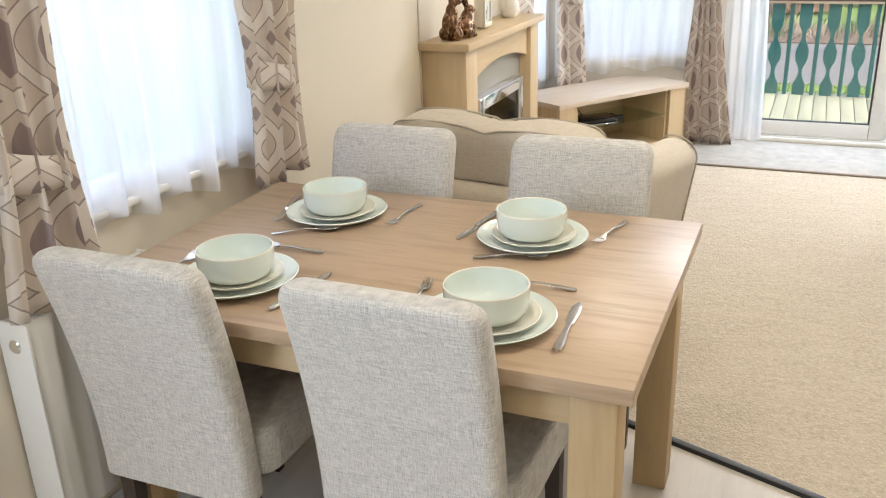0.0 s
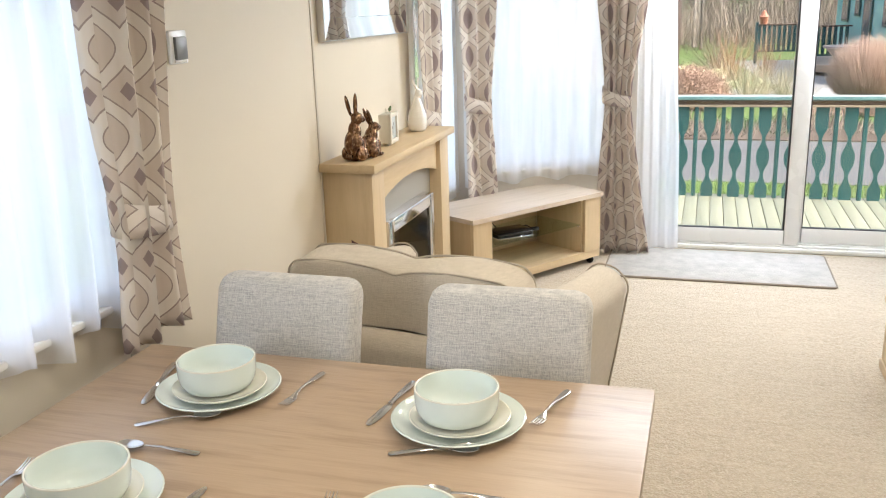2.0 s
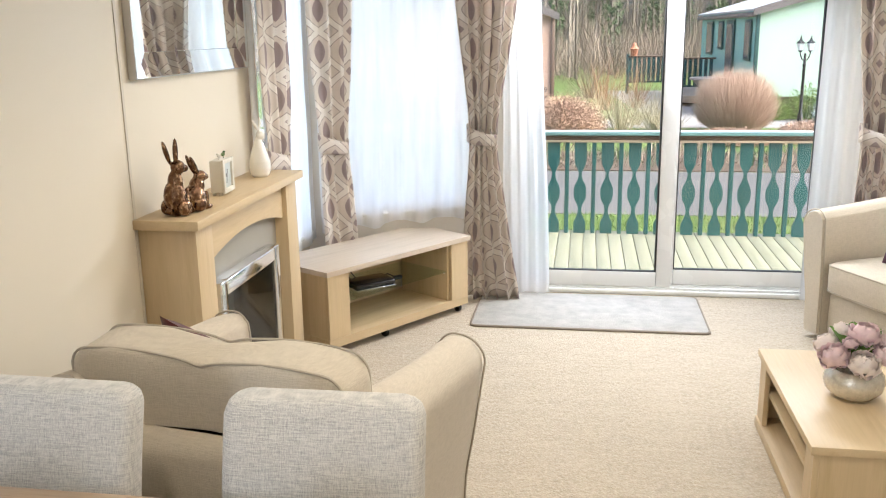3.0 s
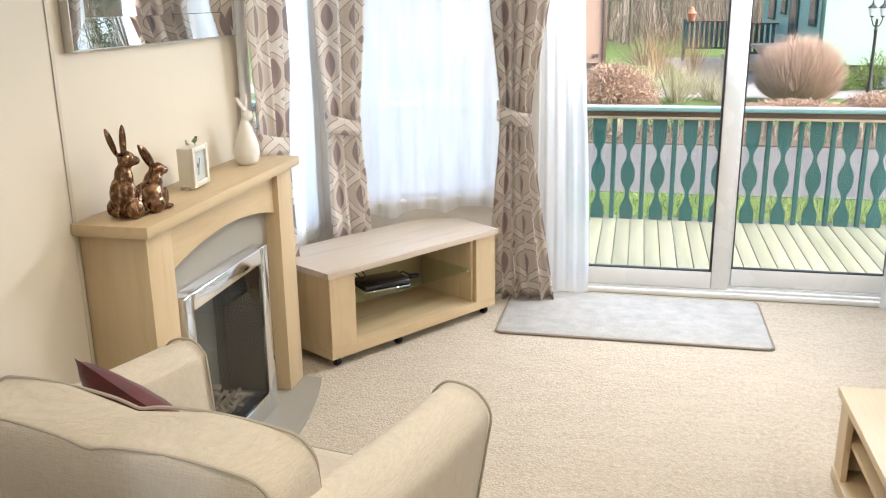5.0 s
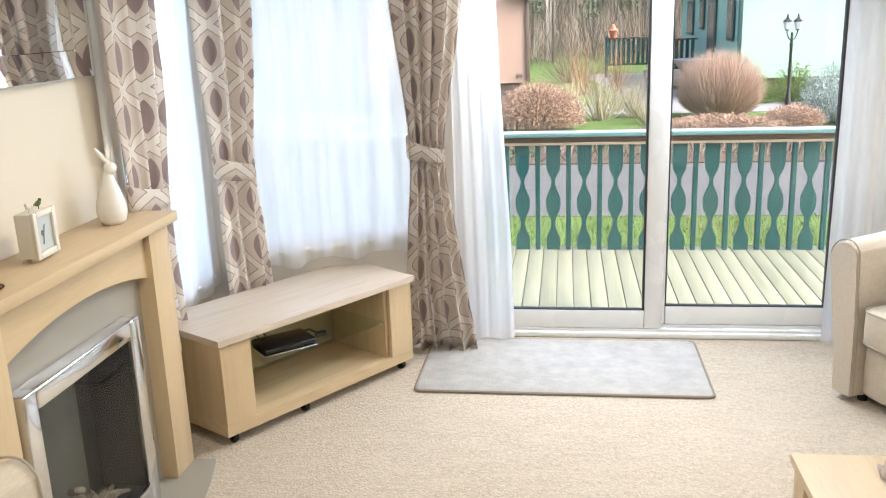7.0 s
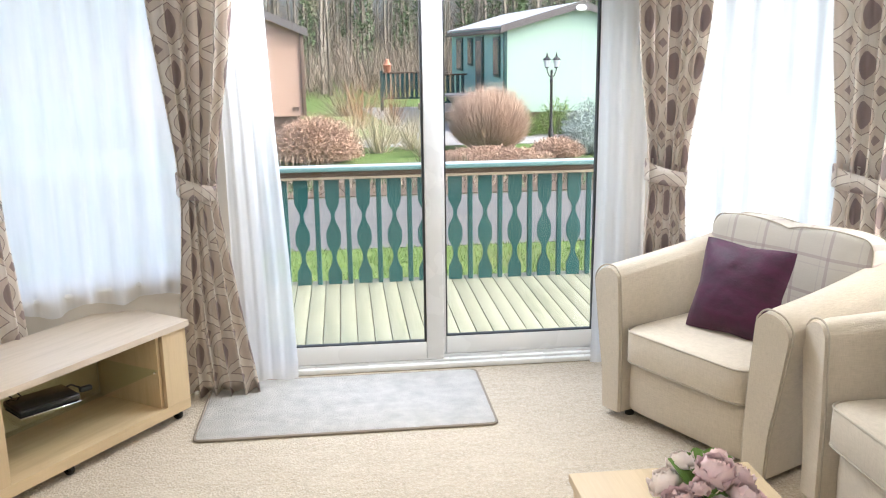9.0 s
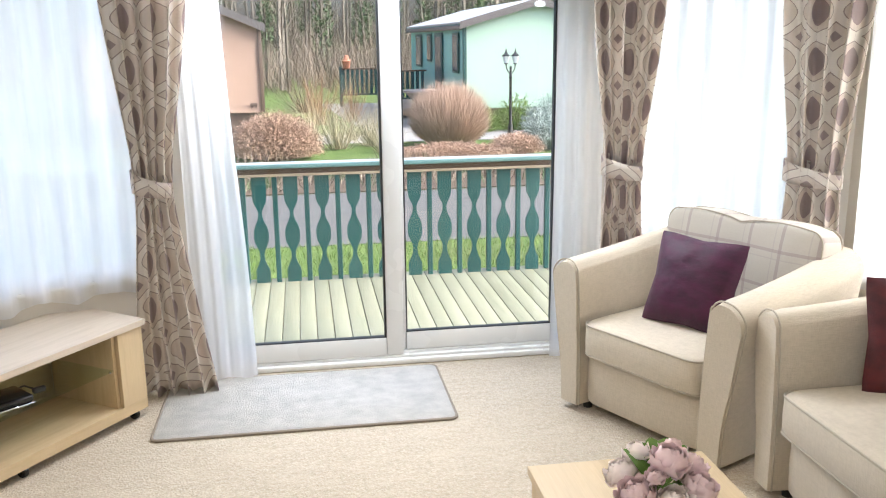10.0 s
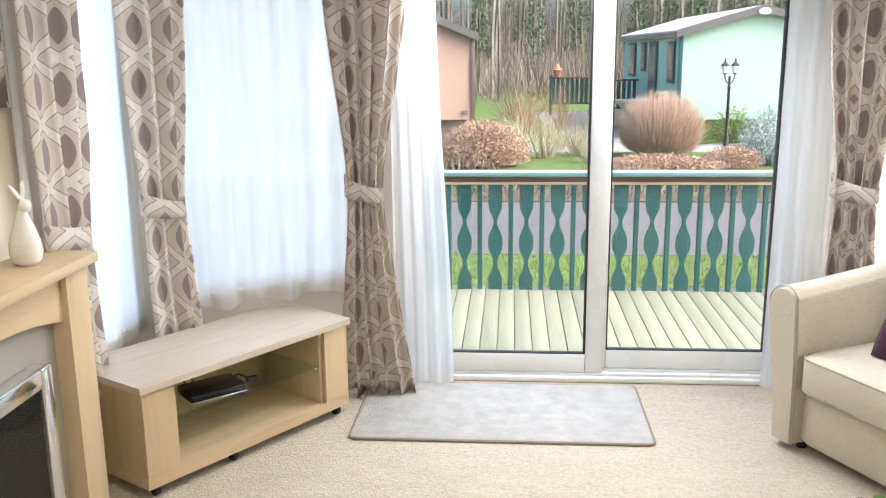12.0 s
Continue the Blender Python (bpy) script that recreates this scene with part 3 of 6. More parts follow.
for p, q in (((X0, YB), BL0), (BL0, BL1), (BR0, BR1), (BR1, (X1, YB))):
    p, q = Vector(p), Vector(q)
    skirt = box(0.012, (q - p).length - 0.012, -0.011, -0.001, 0.001, 0.062, 0.003)
    solo("baseboard", skirt, M_UPVC, (p.x, p.y, 0), math.degrees(math.atan2((q - p).y, (q - p).x)), kind="structure")
for lx, ly in CEILING_SPOTS:
    dl = thing("downlight", (lx, ly, ZC), 0, "small round white recessed ceiling downlight", "ceiling light", "ceiling downlights")
    part("ring", lathe([(0.034, -0.001), (0.034, -0.006), (0.045, -0.006), (0.047, -0.001)], 24), M_UPVC, dl)


def window(name, a, b, low, high, depth=0.05, mull=()):
    """A fixed window: upvc frame, sill, panes. a, b: the opening's ends on the wall's inner face."""
    a, b = Vector((*a, 0)), Vector((*b, 0))
    w = (b - a).length
    ang = math.degrees(math.atan2((b - a).y, (b - a).x))
    ob = thing(name, (a.x, a.y, 0), ang, kind="structure")
    fr = bmesh.new()
    y0, y1 = 0.02, 0.07
    for x0, x1, z0, z1 in ((0, 0.05, low, high), (w - 0.05, w, low, high), (0.05, w - 0.05, low, low + 0.05), (0.05, w - 0.05, high - 0.05, high)):
        box(x0 + 0.001, x1 - 0.001, y0, y1, z0 + 0.001, z1 - 0.001, 0.006, 2, fr)
    for m in mull:
        box(m - 0.025, m + 0.025, y0 + 0.003, y1 - 0.003, low + 0.05, high - 0.05, 0.005, 2, fr)
    part("window_frame", fr, M_UPVC, ob)
    xs = [0.045, *mull, w - 0.045]
    for x0, x1 in zip(xs, xs[1:]):
        pane = part("pane", box(x0, x1, 0.042, 0.048, low + 0.045, high - 0.045), M_GLASS, ob, smooth=0)
        pane.visible_shadow = False
    part("window_sill", box(-0.02, w + 0.02, -0.03, 0.02, low - 0.022, low - 0.001, 0.006), M_UPVC, ob)
    return ob


def on(p, q, s):
    p, q = Vector(p), Vector(q)
    v = p + (q - p).normalized() * s
    return (v.x, v.y)


window("window_1", (X0, 1.42), (X0, 2.36), 0.84, 2.0)
window("window_2", (X0, 4.90), (X0, 5.555), 0.50, 2.0)
window("window_3", on(BL0, BL1, 0.10), on(BL0, BL1, BAY - 0.10), 0.57, 2.0)
window("window_4", on(BR0, BR1, 0.10), on(BR0, BR1, BAY - 0.10), 0.57, 2.0)
window("window_5", (X1, 5.43), (X1, 4.13), 0.57, 2.0)
window("window_6", (X0, -1.6), (X0, -0.3), 0.95, 2.0)


# ---- sliding patio door ----
def patio_door():
    ob = thing("door_1", (0, YD, 0), 0, kind="structure", label="white upvc two-pane sliding patio door, closed")
    L, R, top = -0.56, 1.38, 2.08
    fr = bmesh.new()
    for x0, x1, z0, z1 in ((L, L + 0.05, 0.012, top), (R - 0.05, R, 0.012, top), (L + 0.05, R - 0.05, top - 0.05, top)):
        box(x0 + 0.002, x1 - 0.002, 0.0, 0.088, z0, z1 - 0.002, 0.006, 2, fr)
    part("outer_frame", fr, M_UPVC, ob)
    sill = box(L - 0.05, R + 0.05, -0.035, 0.088, 0.001, 0.030, 0.008)
    box(L + 0.02, R - 0.02, -0.012, 0.020, 0.030, 0.044, 0.004, 2, sill)
    box(L + 0.02, R - 0.02, 0.034, 0.078, 0.030, 0.052, 0.004, 2, sill)
    part("threshold", sill, M_UPVC, ob)
    for name, x0, x1, y0, y1, z0, seal_x in (("sliding_leaf", L + 0.05, 0.452, -0.012, 0.026, 0.046, 0), ("fixed_leaf", 0.40, R - 0.05, 0.036, 0.074, 0.054, 0)):
        leaf = bmesh.new()
        z1 = top - 0.055
        rail = 0.095
        for a, b, c, d in ((x0, x0 + 0.07, z0, z1), (x1 - 0.088, x1, z0, z1), (x0 + 0.07, x1 - 0.088, z0, z0 + rail), (x0 + 0.07, x1 - 0.088, z1 - 0.08, z1)):
            box(a + 0.0005, b - 0.0005, y0, y1, c, d, 0.006, 2, leaf)
        lf = part(name, leaf, M_UPVC, ob)
        gx0, gx1, gz0, gz1 = x0 + 0.07, x1 - 0.088, z0 + rail, z1 - 0.08
        seal = bmesh.new()
        for a, b, c, d in ((gx0, gx0 + 0.006, gz0, gz1), (gx1 - 0.010, gx1, gz0, gz1), (gx0, gx1, gz0, gz0 + 0.005), (gx0, gx1, gz1 - 0.005, gz1)):
            box(a, b, y0 + 0.003, y1 - 0.003, c, d, 0.001, 1, seal)
        part("seal", seal, M_SEAL, lf)
        pane = part("pane", box(gx0, gx1, (y0 + y1) / 2 - 0.003, (y0 + y1) / 2 + 0.003, gz0, gz1), M_GLASS, lf, smooth=0)
        pane.visible_shadow = False
    return ob


patio_door()


# ---- curtains, nets and voiles ----
def cloth(name, path_a, path_b, top, low, folds, amp, widths, material, shift=0.0, hem=0.0, seed=1, lean=None, depth=0.0, nz=46, flat_share=0.0, gather=1.0):
    """A hanging cloth from path_a to path_b. widths: (height, left, right) as shares of the span, so that a tied curtain narrows at its tie.
    The uv carries the unfolded cloth in metres."""
    a, b = Vector((*path_a, 0)), Vector((*path_b, 0))
    along = (b - a).normalized()
    span = (b - a).length
    out = Vector((along.y, -along.x, 0))
    nu = int(folds * 9) + 1
    zs = [top + (low - top) * j / nz for j in range(nz + 1)]
    hs = [w[0] for w in widths][::-1]
    ls = [w[1] for w in widths][::-1]
    rs = [w[2] for w in widths][::-1]
    bm = bmesh.new()
    uv = bm.loops.layers.uv.new("cloth")
    vs, uvs, pos = [], [], []
    for j, z in enumerate(zs):
        near = [z + 0.05 * q for q in range(-3, 4)]
        le, ri = float(np.mean(np.interp(near, hs, ls))), float(np.mean(np.interp(near, hs, rs)))
        wid = max(0.05, ri - le)
        row, urow = [], []
        for i in range(nu):
            u = i / (nu - 1)
            ph = 2 * math.pi * folds * (u + 0.012 * noise.noise((u * 4, z * 0.8, seed)))
            k = min(1.0, wid) ** 0.5
            soft = 1.0 if u > flat_share else 0.15 + 0.85 * (u / max(flat_share, 1e-6)) ** 2
            d = soft * amp * k * (math.sin(ph) + 0.35 * math.sin(2.3 * ph + seed)) + 0.5 * amp * noise.noise((u * 3 + seed, z * 2.0, 2.0))
            s = span * (le + wid * u) + 0.25 * amp * math.cos(ph) * k
            zz = z
            if hem and j > nz * 0.7:
                zz += hem * ((j / nz - 0.7) / 0.3) * (0.6 * math.sin(ph * 0.5 + seed) + 0.6 * noise.noise((u * 6, seed, 0.3)))
            p = a + along * s + out * (d + depth)
            row.append(bm.verts.new((p.x, p.y, zz)))
            urow.append(z)
        vs.append(row)
        uvs.append(urow)
    ref = vs[nz // 3]
    length = [0.0]
    for p, q in zip(ref, ref[1:]):
        length.append(length[-1] + (q.co - p.co).length)
    uvs = [[(shift + length[i] * gather, z) for i, z in enumerate(urow)] for urow in uvs]
    for j in range(nz):
        for i in range(nu - 1):
            f = bm.faces.new((vs[j][i], vs[j][i + 1], vs[j + 1][i + 1], vs[j + 1][i]))
            for lp, (jj, ii) in zip(f.loops, ((j, i), (j, i + 1), (j + 1, i + 1), (j + 1, i))):
                lp[uv].uv = uvs[jj][ii]
    return bm


def tie_band(path_a, path_b, z, le, ri, seed, thick=0.045, drop=0.040, high=0.080):
    """The tieback: a flat cloth band round the gathered curtain."""
    a, b = Vector((*path_a, 0)), Vector((*path_b, 0))
    along = (b - a).normalized()
    span = (b - a).length
    out = Vector((along.y, -along.x, 0))
    mid, half = span * (le + ri) / 2, span * (ri - le) / 2 + 0.004
    bm = bmesh.new()
    uv = bm.loops.layers.uv.new("cloth")
    n = 28
    rows = []
    for k in range(n + 1):
        t = 2 * math.pi * k / n
        s, d = mid + half * math.cos(t), thick * math.sin(t) + 0.0
        zc = z - drop * 0.5 * math.cos(t) - 0.014 * math.sin(t)
        h = high / 2 * (1.0 - 0.2 * math.cos(t))
        col = []
        for q in (-1, -0.3, 0.3, 1):
            p = a + along * s + out * (d)
            col.append((bm.verts.new((p.x, p.y, zc + q * h)), (0.07 + 0.020 * k, 0.075 + q * h)))
        rows.append(col)
    for r0, r1 in zip(rows, rows[1:]):
        for q in range(3):
            f = bm.faces.new((r0[q][0], r1[q][0], r1[q + 1][0], r0[q + 1][0]))
            for lp, c in zip(f.loops, (r0[q], r1[q], r1[q + 1], r0[q + 1])):
                lp[uv].uv = c[1]
    return bm


def curtain(path_a, path_b, low, widths, folds, amp, tie, shift, seed, label, top=2.12, flat_share=0.0, depth=0.0):
    ob = thing("curtain", (0, 0, 0), 0, label, "curtain", "ogee print curtains")
    bm = cloth("drape", path_a, path_b, top, low, folds, amp * (1.4 if folds > 3 else 1.25), widths, M_CURTAIN, shift, 0.012, seed, depth=depth, flat_share=flat_share, gather=0.62 if folds > 3 else 1.0)
    dr = part("drape", bm, M_CURTAIN, ob, smooth=0)
    dr.data.polygons.foreach_set("use_smooth", [True] * len(dr.data.polygons))
    sol = dr.modifiers.new("thickness", "SOLIDIFY")
    sol.thickness, sol.offset = 0.003, 0
    if tie:
        z, le, ri = tie
        a, b = Vector((*path_a, 0)), Vector((*path_b, 0))
        out = Vector(((b - a).y, -(b - a).x, 0)).normalized() * depth
        tb = part("tieback", tie_band((a + out)[:2], (b + out)[:2], z, le, ri, seed, amp * 0.8 + 0.008), M_CURTAIN, ob)
        sol = tb.modifiers.new("thickness", "SOLIDIFY")
        sol.thickness, sol.offset = 0.004, 0
    return ob


TIED = "ivory and plum patterned tied curtain"
# dining window
curtain((-1.54, 1.20), (-1.54, 1.50), 0.70, [(2.12, 0.10, 0.98), (1.3, 0.15, 0.86), (1.04, 0.18, 0.80), (0.88, 0.12, 0.95), (0.70, 0.0, 1.0)], 3, 0.030, (1.03, 0.16, 0.82), 0.03, 1, TIED + " beside the dining window")
curtain((-1.54, 2.10), (-1.54, 2.50), 0.73, [(2.12, -0.05, 1.0), (1.3, 0.10, 0.90), (1.07, 0.22, 0.78), (0.9, 0.16, 0.86), (0.73, 0.12, 0.92)], 3, 0.028, (1.07, 0.20, 0.80), 0.10, 2, TIED + " over the dining table")
# bay, side window
curtain((-1.55, 4.69), (-1.55, 5.10), 0.36, [(2.12, 0.0, 1.0), (1.3, 0.05, 0.98), (1.0, 0.16, 0.84), (0.85, 0.2, 0.88), (0.36, 0.15, 0.95)], 3, 0.026, (1.0, 0.14, 0.86), 0.135, 3, TIED + " behind the fireplace", flat_share=0.6)
curtain((-1.58, 5.38), (-1.36, 5.66), 0.40, [(2.12, 0.02, 0.96), (1.3, 0.14, 0.86), (1.0, 0.24, 0.74), (0.8, 0.22, 0.80), (0.40, 0.24, 0.90)], 3, 0.026, (1.0, 0.22, 0.76), 0.145, 4, TIED + " beside the bay window", flat_share=0.55, depth=0.03)
# beside the door
curtain((-0.85, 5.98), (-0.45, 5.98), 0.012, [(2.12, -0.05, 1.0), (1.6, 0.08, 0.86), (1.0, 0.26, 0.60), (0.7, 0.18, 0.72), (0.3, 0.10, 0.85), (0.012, 0.10, 0.98)], 5, 0.034, (1.0, 0.22, 0.64), 0.05, 5, TIED + " beside the patio door", depth=0.05)
curtain((1.33, 5.99), (1.70, 5.88), 0.012, [(2.12, 0.0, 0.95), (1.6, 0.05, 0.85), (1.0, 0.25, 0.66), (0.7, 0.20, 0.70), (0.012, 0.15, 0.85)], 5, 0.032, (1.0, 0.21, 0.70), 0.12, 6, TIED + " behind the armchair")
curtain((2.12, 5.66), (2.38, 5.42), 0.30, [(2.12, -0.1, 1.1), (1.5, 0.0, 0.95), (1.0, 0.18, 0.80), (0.7, 0.12, 0.85), (0.30, 0.1, 0.9)], 4, 0.028, (1.0, 0.14, 0.84), 0.02, 7, TIED + " in the bay corner")
curtain((2.39, 4.25), (2.39, 3.95), 0.35, [(2.12, 0, 1), (1.0, 0.25, 0.75), (0.35, 0.1, 0.9)], 4, 0.028, (1.0, 0.22, 0.78), 0.02, 8, TIED + " at the side window")


def sheer(name, a, b, top, low, folds, amp, material, label, hem=0.02, seed=3, widths=None, category="net curtain"):
    ob = thing(name, (0, 0, 0), 0, label, category, "sheer curtains")
    bm = cloth(name, a, b, top, low, folds, amp, widths or [(top, 0, 1), (low, 0, 1)], material, 0, hem, seed, nz=30)
    me = part("drape", bm, material, ob, smooth=0)
    me.data.polygons.foreach_set("use_smooth", [True] * len(me.data.polygons))
    return ob


sheer("net_curtain", (-1.60, 1.36), (-1.60, 2.36), 2.1, 0.79, 8, 0.026, M_NET, "white net curtain with a wavy hem at the dining window", 0.035, 1)
sheer("net_curtain", (-1.605, 4.86), (-1.605, 5.60), 2.1, 0.44, 4, 0.010, M_NET, "white net curtain at the bay side window", 0.015, 2)
NW = Vector((0.55, -0.83)) * 0.045
sheer("net_curtain", tuple(Vector(on(BL0, BL1, 0.06)) + NW), tuple(Vector(on(BL0, BL1, BAY - 0.06)) + NW), 2.1, 0.50, 7, 0.016, M_NET, "white net curtain at the angled bay window", 0.03, 4)
NE = Vector((-0.55, -0.83)) * 0.045
sheer("net_curtain", tuple(Vector(on(BR0, BR1, 0.06)) + NE), tuple(Vector(on(BR0, BR1, BAY - 0.06)) + NE), 2.1, 0.50, 8, 0.016, M_NET, "white net curtain behind the armchair", 0.02, 5)
sheer("net_curtain", (2.415, 5.45), (2.415, 4.1), 2.1, 0.50, 9, 0.014, M_NET, "white net curtain at the lounge side window", 0.02, 6)
sheer("voile_curtain", (-0.58, 6.06), (-0.28, 6.06), 2.1, 0.02, 4, 0.004, M_VOILE, "long white voile drawn aside at the patio door", 0.008, 7, [(2.1, -0.05, 0.72), (1.3, 0.05, 0.82), (0.6, 0.05, 0.95), (0.02, 0.05, 1.0)], "voile curtain")
sheer("voile_curtain", (1.18, 6.06), (1.44, 6.06), 2.1, 0.02, 3, 0.007, M_VOILE, "long white voile hanging by the patio door", 0.008, 8, [(2.1, 0.10, 1.0), (0.02, 0.02, 1.0)], "voile curtain")


# ---- dining set ----
def dining_table():
    x0, x1, y0, y1, h = -1.50, -0.222, 1.325, 2.225, 0.745
    ob = thing("dining_table", ((x0 + x1) / 2, (y0 + y1) / 2, 0), 0, "rectangular oak-effect dining table laid for four", "dining table")
    a, b = (x1 - x0) / 2, (y1 - y0) / 2
    part("tabletop", box(-a, a, -b, b, h - 0.034, h, 0.003), M_TABLE, ob)
    for sx in (-1, 1):
        for sy in (-1, 1):
            cx_, cy_ = sx * (a - 0.078), sy * (b - 0.080)
            part("leg", box(cx_ - 0.045, cx_ + 0.045, cy_ - 0.045, cy_ + 0.045, -0.006, h - 0.0345, 0.004), M_LEG, ob)
    for sy in (-1, 1):
        yy = sy * (b - 0.080)
        part("apron", box(-a + 0.124, a - 0.124, yy - 0.012, yy + 0.012, h - 0.135, h - 0.035, 0.002), M_OAK_X, ob)
    for sx in (-1, 1):
        xx = sx * (a - 0.078)
        part("apron", box(xx - 0.012, xx + 0.012, -b + 0.126, b - 0.126, h - 0.135, h - 0.035, 0.002), M_OAK_Y, ob)
    return ob


dining_table()


def dining_chair(at, turn):
    """Fully covered high-back chair; its front is -y."""
    ob = thing("dining_chair", at, turn, "grey linen covered high-back dining chair with dark legs", "dining chair", "chairs round the dining table")
    hw = 0.200

    def loop(z, y_rear, thick, w, r=0.03):
        pts = []
        for cxs, cys, a0 in ((1, 1, 0), (-1, 1, 90), (-1, -1, 180), (1, -1, 270)):
            for k in range(6):
                t = radians(a0 + 18 * k)
                pts.append((cxs * (w - r) + r * math.cos(t), y_rear - thick / 2 + cys * (thick / 2 - r) + r * math.sin(t), z))
        return pts
    levels = []
    for z in (0.33, 0.36, 0.45, 0.53, 0.61, 0.69, 0.77, 0.84, 0.885):
        q = max(0.0, (z - 0.40) / 0.52)
        levels.append(loop(z - 0.015 * q, 0.255 + 0.035 * q + 0.062 * q * q, 0.078, hw))
    for z, w, th in ((0.898, hw - 0.003, 0.076), (0.910, hw - 0.008, 0.071), (0.918, hw - 0.017, 0.061), (0.923, hw - 0.029, 0.046)):
        q = (z - 0.40) / 0.52
        levels.append(loop(z - 0.015, 0.255 + 0.035 * q + 0.062 * q * q - (0.078 - th) / 2, th, w, min(0.03, th / 2 - 0.002)))
    part("backrest", rings(levels), M_CHAIR, ob)
    seat = soft_block(0.43, 0.44, 0.125, 0.2, 36, 14)
    bmesh.ops.translate(seat, verts=seat.verts, vec=(0, -0.035, 0.415))
    part("seat", seat, M_CHAIR, ob)
    for sx in (-1, 1):
        for sy, yy in ((-1, -0.215), (1, 0.20)):
            leg = rings([[(sx * 0.165 + e * w, yy + f * w + sy * sp, z) for e, f in ((-1, -1), (1, -1), (1, 1), (-1, 1))] for z, w, sp in ((-0.006, 0.014, 0.02), (0.2, 0.018, 0.006), (0.40, 0.021, 0.0))])
            part("leg", leg, M_DARKLEG, ob, "dark tapered wooden leg")
    return ob


chair = dining_chair((-1.218, 1.522, 0), 180)
copy_thing(chair, pose(-0.646, 1.538, 0, 0, 0, 179))
copy_thing(chair, pose(-1.163, 2.048, 0, 0, 0, -1))
copy_thing(chair, pose(-0.572, 2.052, 0, 0, 0, 1))

TT = 0.745
PLACES = [(-1.155, 1.510), (-1.165, 1.990), (-0.600, 1.965), (-0.548, 1.495)]
dp = solo("dinner_plate", lathe([(0.0, 0.004), (0.055, 0.004), (0.09, 0.0), (0.094, 0.0), (0.098, 0.004), (0.128, 0.013), (0.137, 0.019), (0.1385, 0.021), (0.136, 0.0225), (0.126, 0.0165), (0.10, 0.0085), (0.0, 0.008)], 56), M_MINT, (*PLACES[0], TT), 0, "large pale mint stoneware dinner plate with cream rim", "plate", "table setting plates")
sp_ = solo("side_plate", lathe([(0.0, 0.003), (0.06, 0.002), (0.066, 0.0), (0.07, 0.003), (0.098, 0.012), (0.104, 0.0165), (0.1045, 0.018), (0.102, 0.0185), (0.095, 0.0145), (0.07, 0.008), (0.0, 0.007)], 52), M_RIM, (*PLACES[0], TT + 0.0085), 0, "cream stoneware side plate stacked on a dinner plate", "plate", "table setting side plates")
bw = thing("bowl", (*PLACES[0], TT + 0.0155), 0, "pale mint straight-sided stoneware cereal bowl", "bowl", "table setting bowls")
part("body", lathe([(0.0, 0.003), (0.05, 0.002), (0.055, 0.0), (0.064, 0.002), (0.077, 0.010), (0.0840, 0.024), (0.0865, 0.042), (0.0870, 0.0665), (0.0830, 0.0665), (0.0825, 0.044), (0.079, 0.026), (0.070, 0.014), (0.05, 0.009), (0.0, 0.008)], 60), M_MINT, bw)
part("rim", lathe([(0.0872, 0.0665), (0.0868, 0.0690), (0.0850, 0.0697), (0.0832, 0.0690), (0.0828, 0.0665)], 60), M_RIM, bw, "cream glazed rim")
for px, py in PLACES[1:]:
    copy_thing(dp, pose(px, py, TT))
    copy_thing(sp_, pose(px + 0.004, py - 0.003, TT + 0.0085))
    copy_thing(bw, pose(px - 0.003, py + 0.002, TT + 0.0155))


def ribbon(stations, thick):
    """A flat piece with rounded edges: stations of (s, half width, z)."""
    loops = []
    for s, w, z in stations:
        loops.append([(-w, s, z), (-w * 0.6, s, z + thick / 2), (w * 0.6, s, z + thick / 2), (w, s, z), (w * 0.6, s, z - thick / 2), (-w * 0.6, s, z - thick / 2)])
    return rings(loops)


def table_knife():
    ob = thing("table_knife", (0, 0, 0), 0, "stainless steel table knife lying on the table", "knife", "cutlery")
    part("handle", ribbon([(-0.112, 0.004, 0.004), (-0.108, 0.0085, 0.0045), (-0.085, 0.0095, 0.005), (-0.04, 0.0065, 0.005), (-0.005, 0.0055, 0.0045), (0.008, 0.007, 0.0035)], 0.007), M_STEEL, ob)
    part("blade", ribbon([(0.008, 0.006, 0.0025), (0.02, 0.010, 0.002), (0.06, 0.0115, 0.002), (0.09, 0.0105, 0.002), (0.107, 0.006, 0.002), (0.112, 0.002, 0.002)], 0.0022), M_STEEL, ob)
    return ob


def table_fork():
    ob = thing("table_fork", (0, 0, 0), 0, "stainless steel table fork lying on the table", "fork", "cutlery")
    part("handle", ribbon([(-0.098, 0.004, 0.003), (-0.092, 0.0095, 0.003), (-0.06, 0.008, 0.005), (-0.01, 0.0038, 0.010), (0.03, 0.0032, 0.009), (0.045, 0.008, 0.005), (0.055, 0.0118, 0.003)], 0.003), M_STEEL, ob)
    for k in range(4):
        x = -0.0093 + 0.0062 * k
        t = ribbon([(0.054, 0.0024, 0.003), (0.07, 0.0018, 0.0035), (0.088, 0.0014, 0.006), (0.098, 0.0008, 0.009)], 0.0024)
        bmesh.ops.translate(t, verts=t.verts, vec=(x, 0, 0))
        part("tine", t, M_STEEL, ob)
    return ob


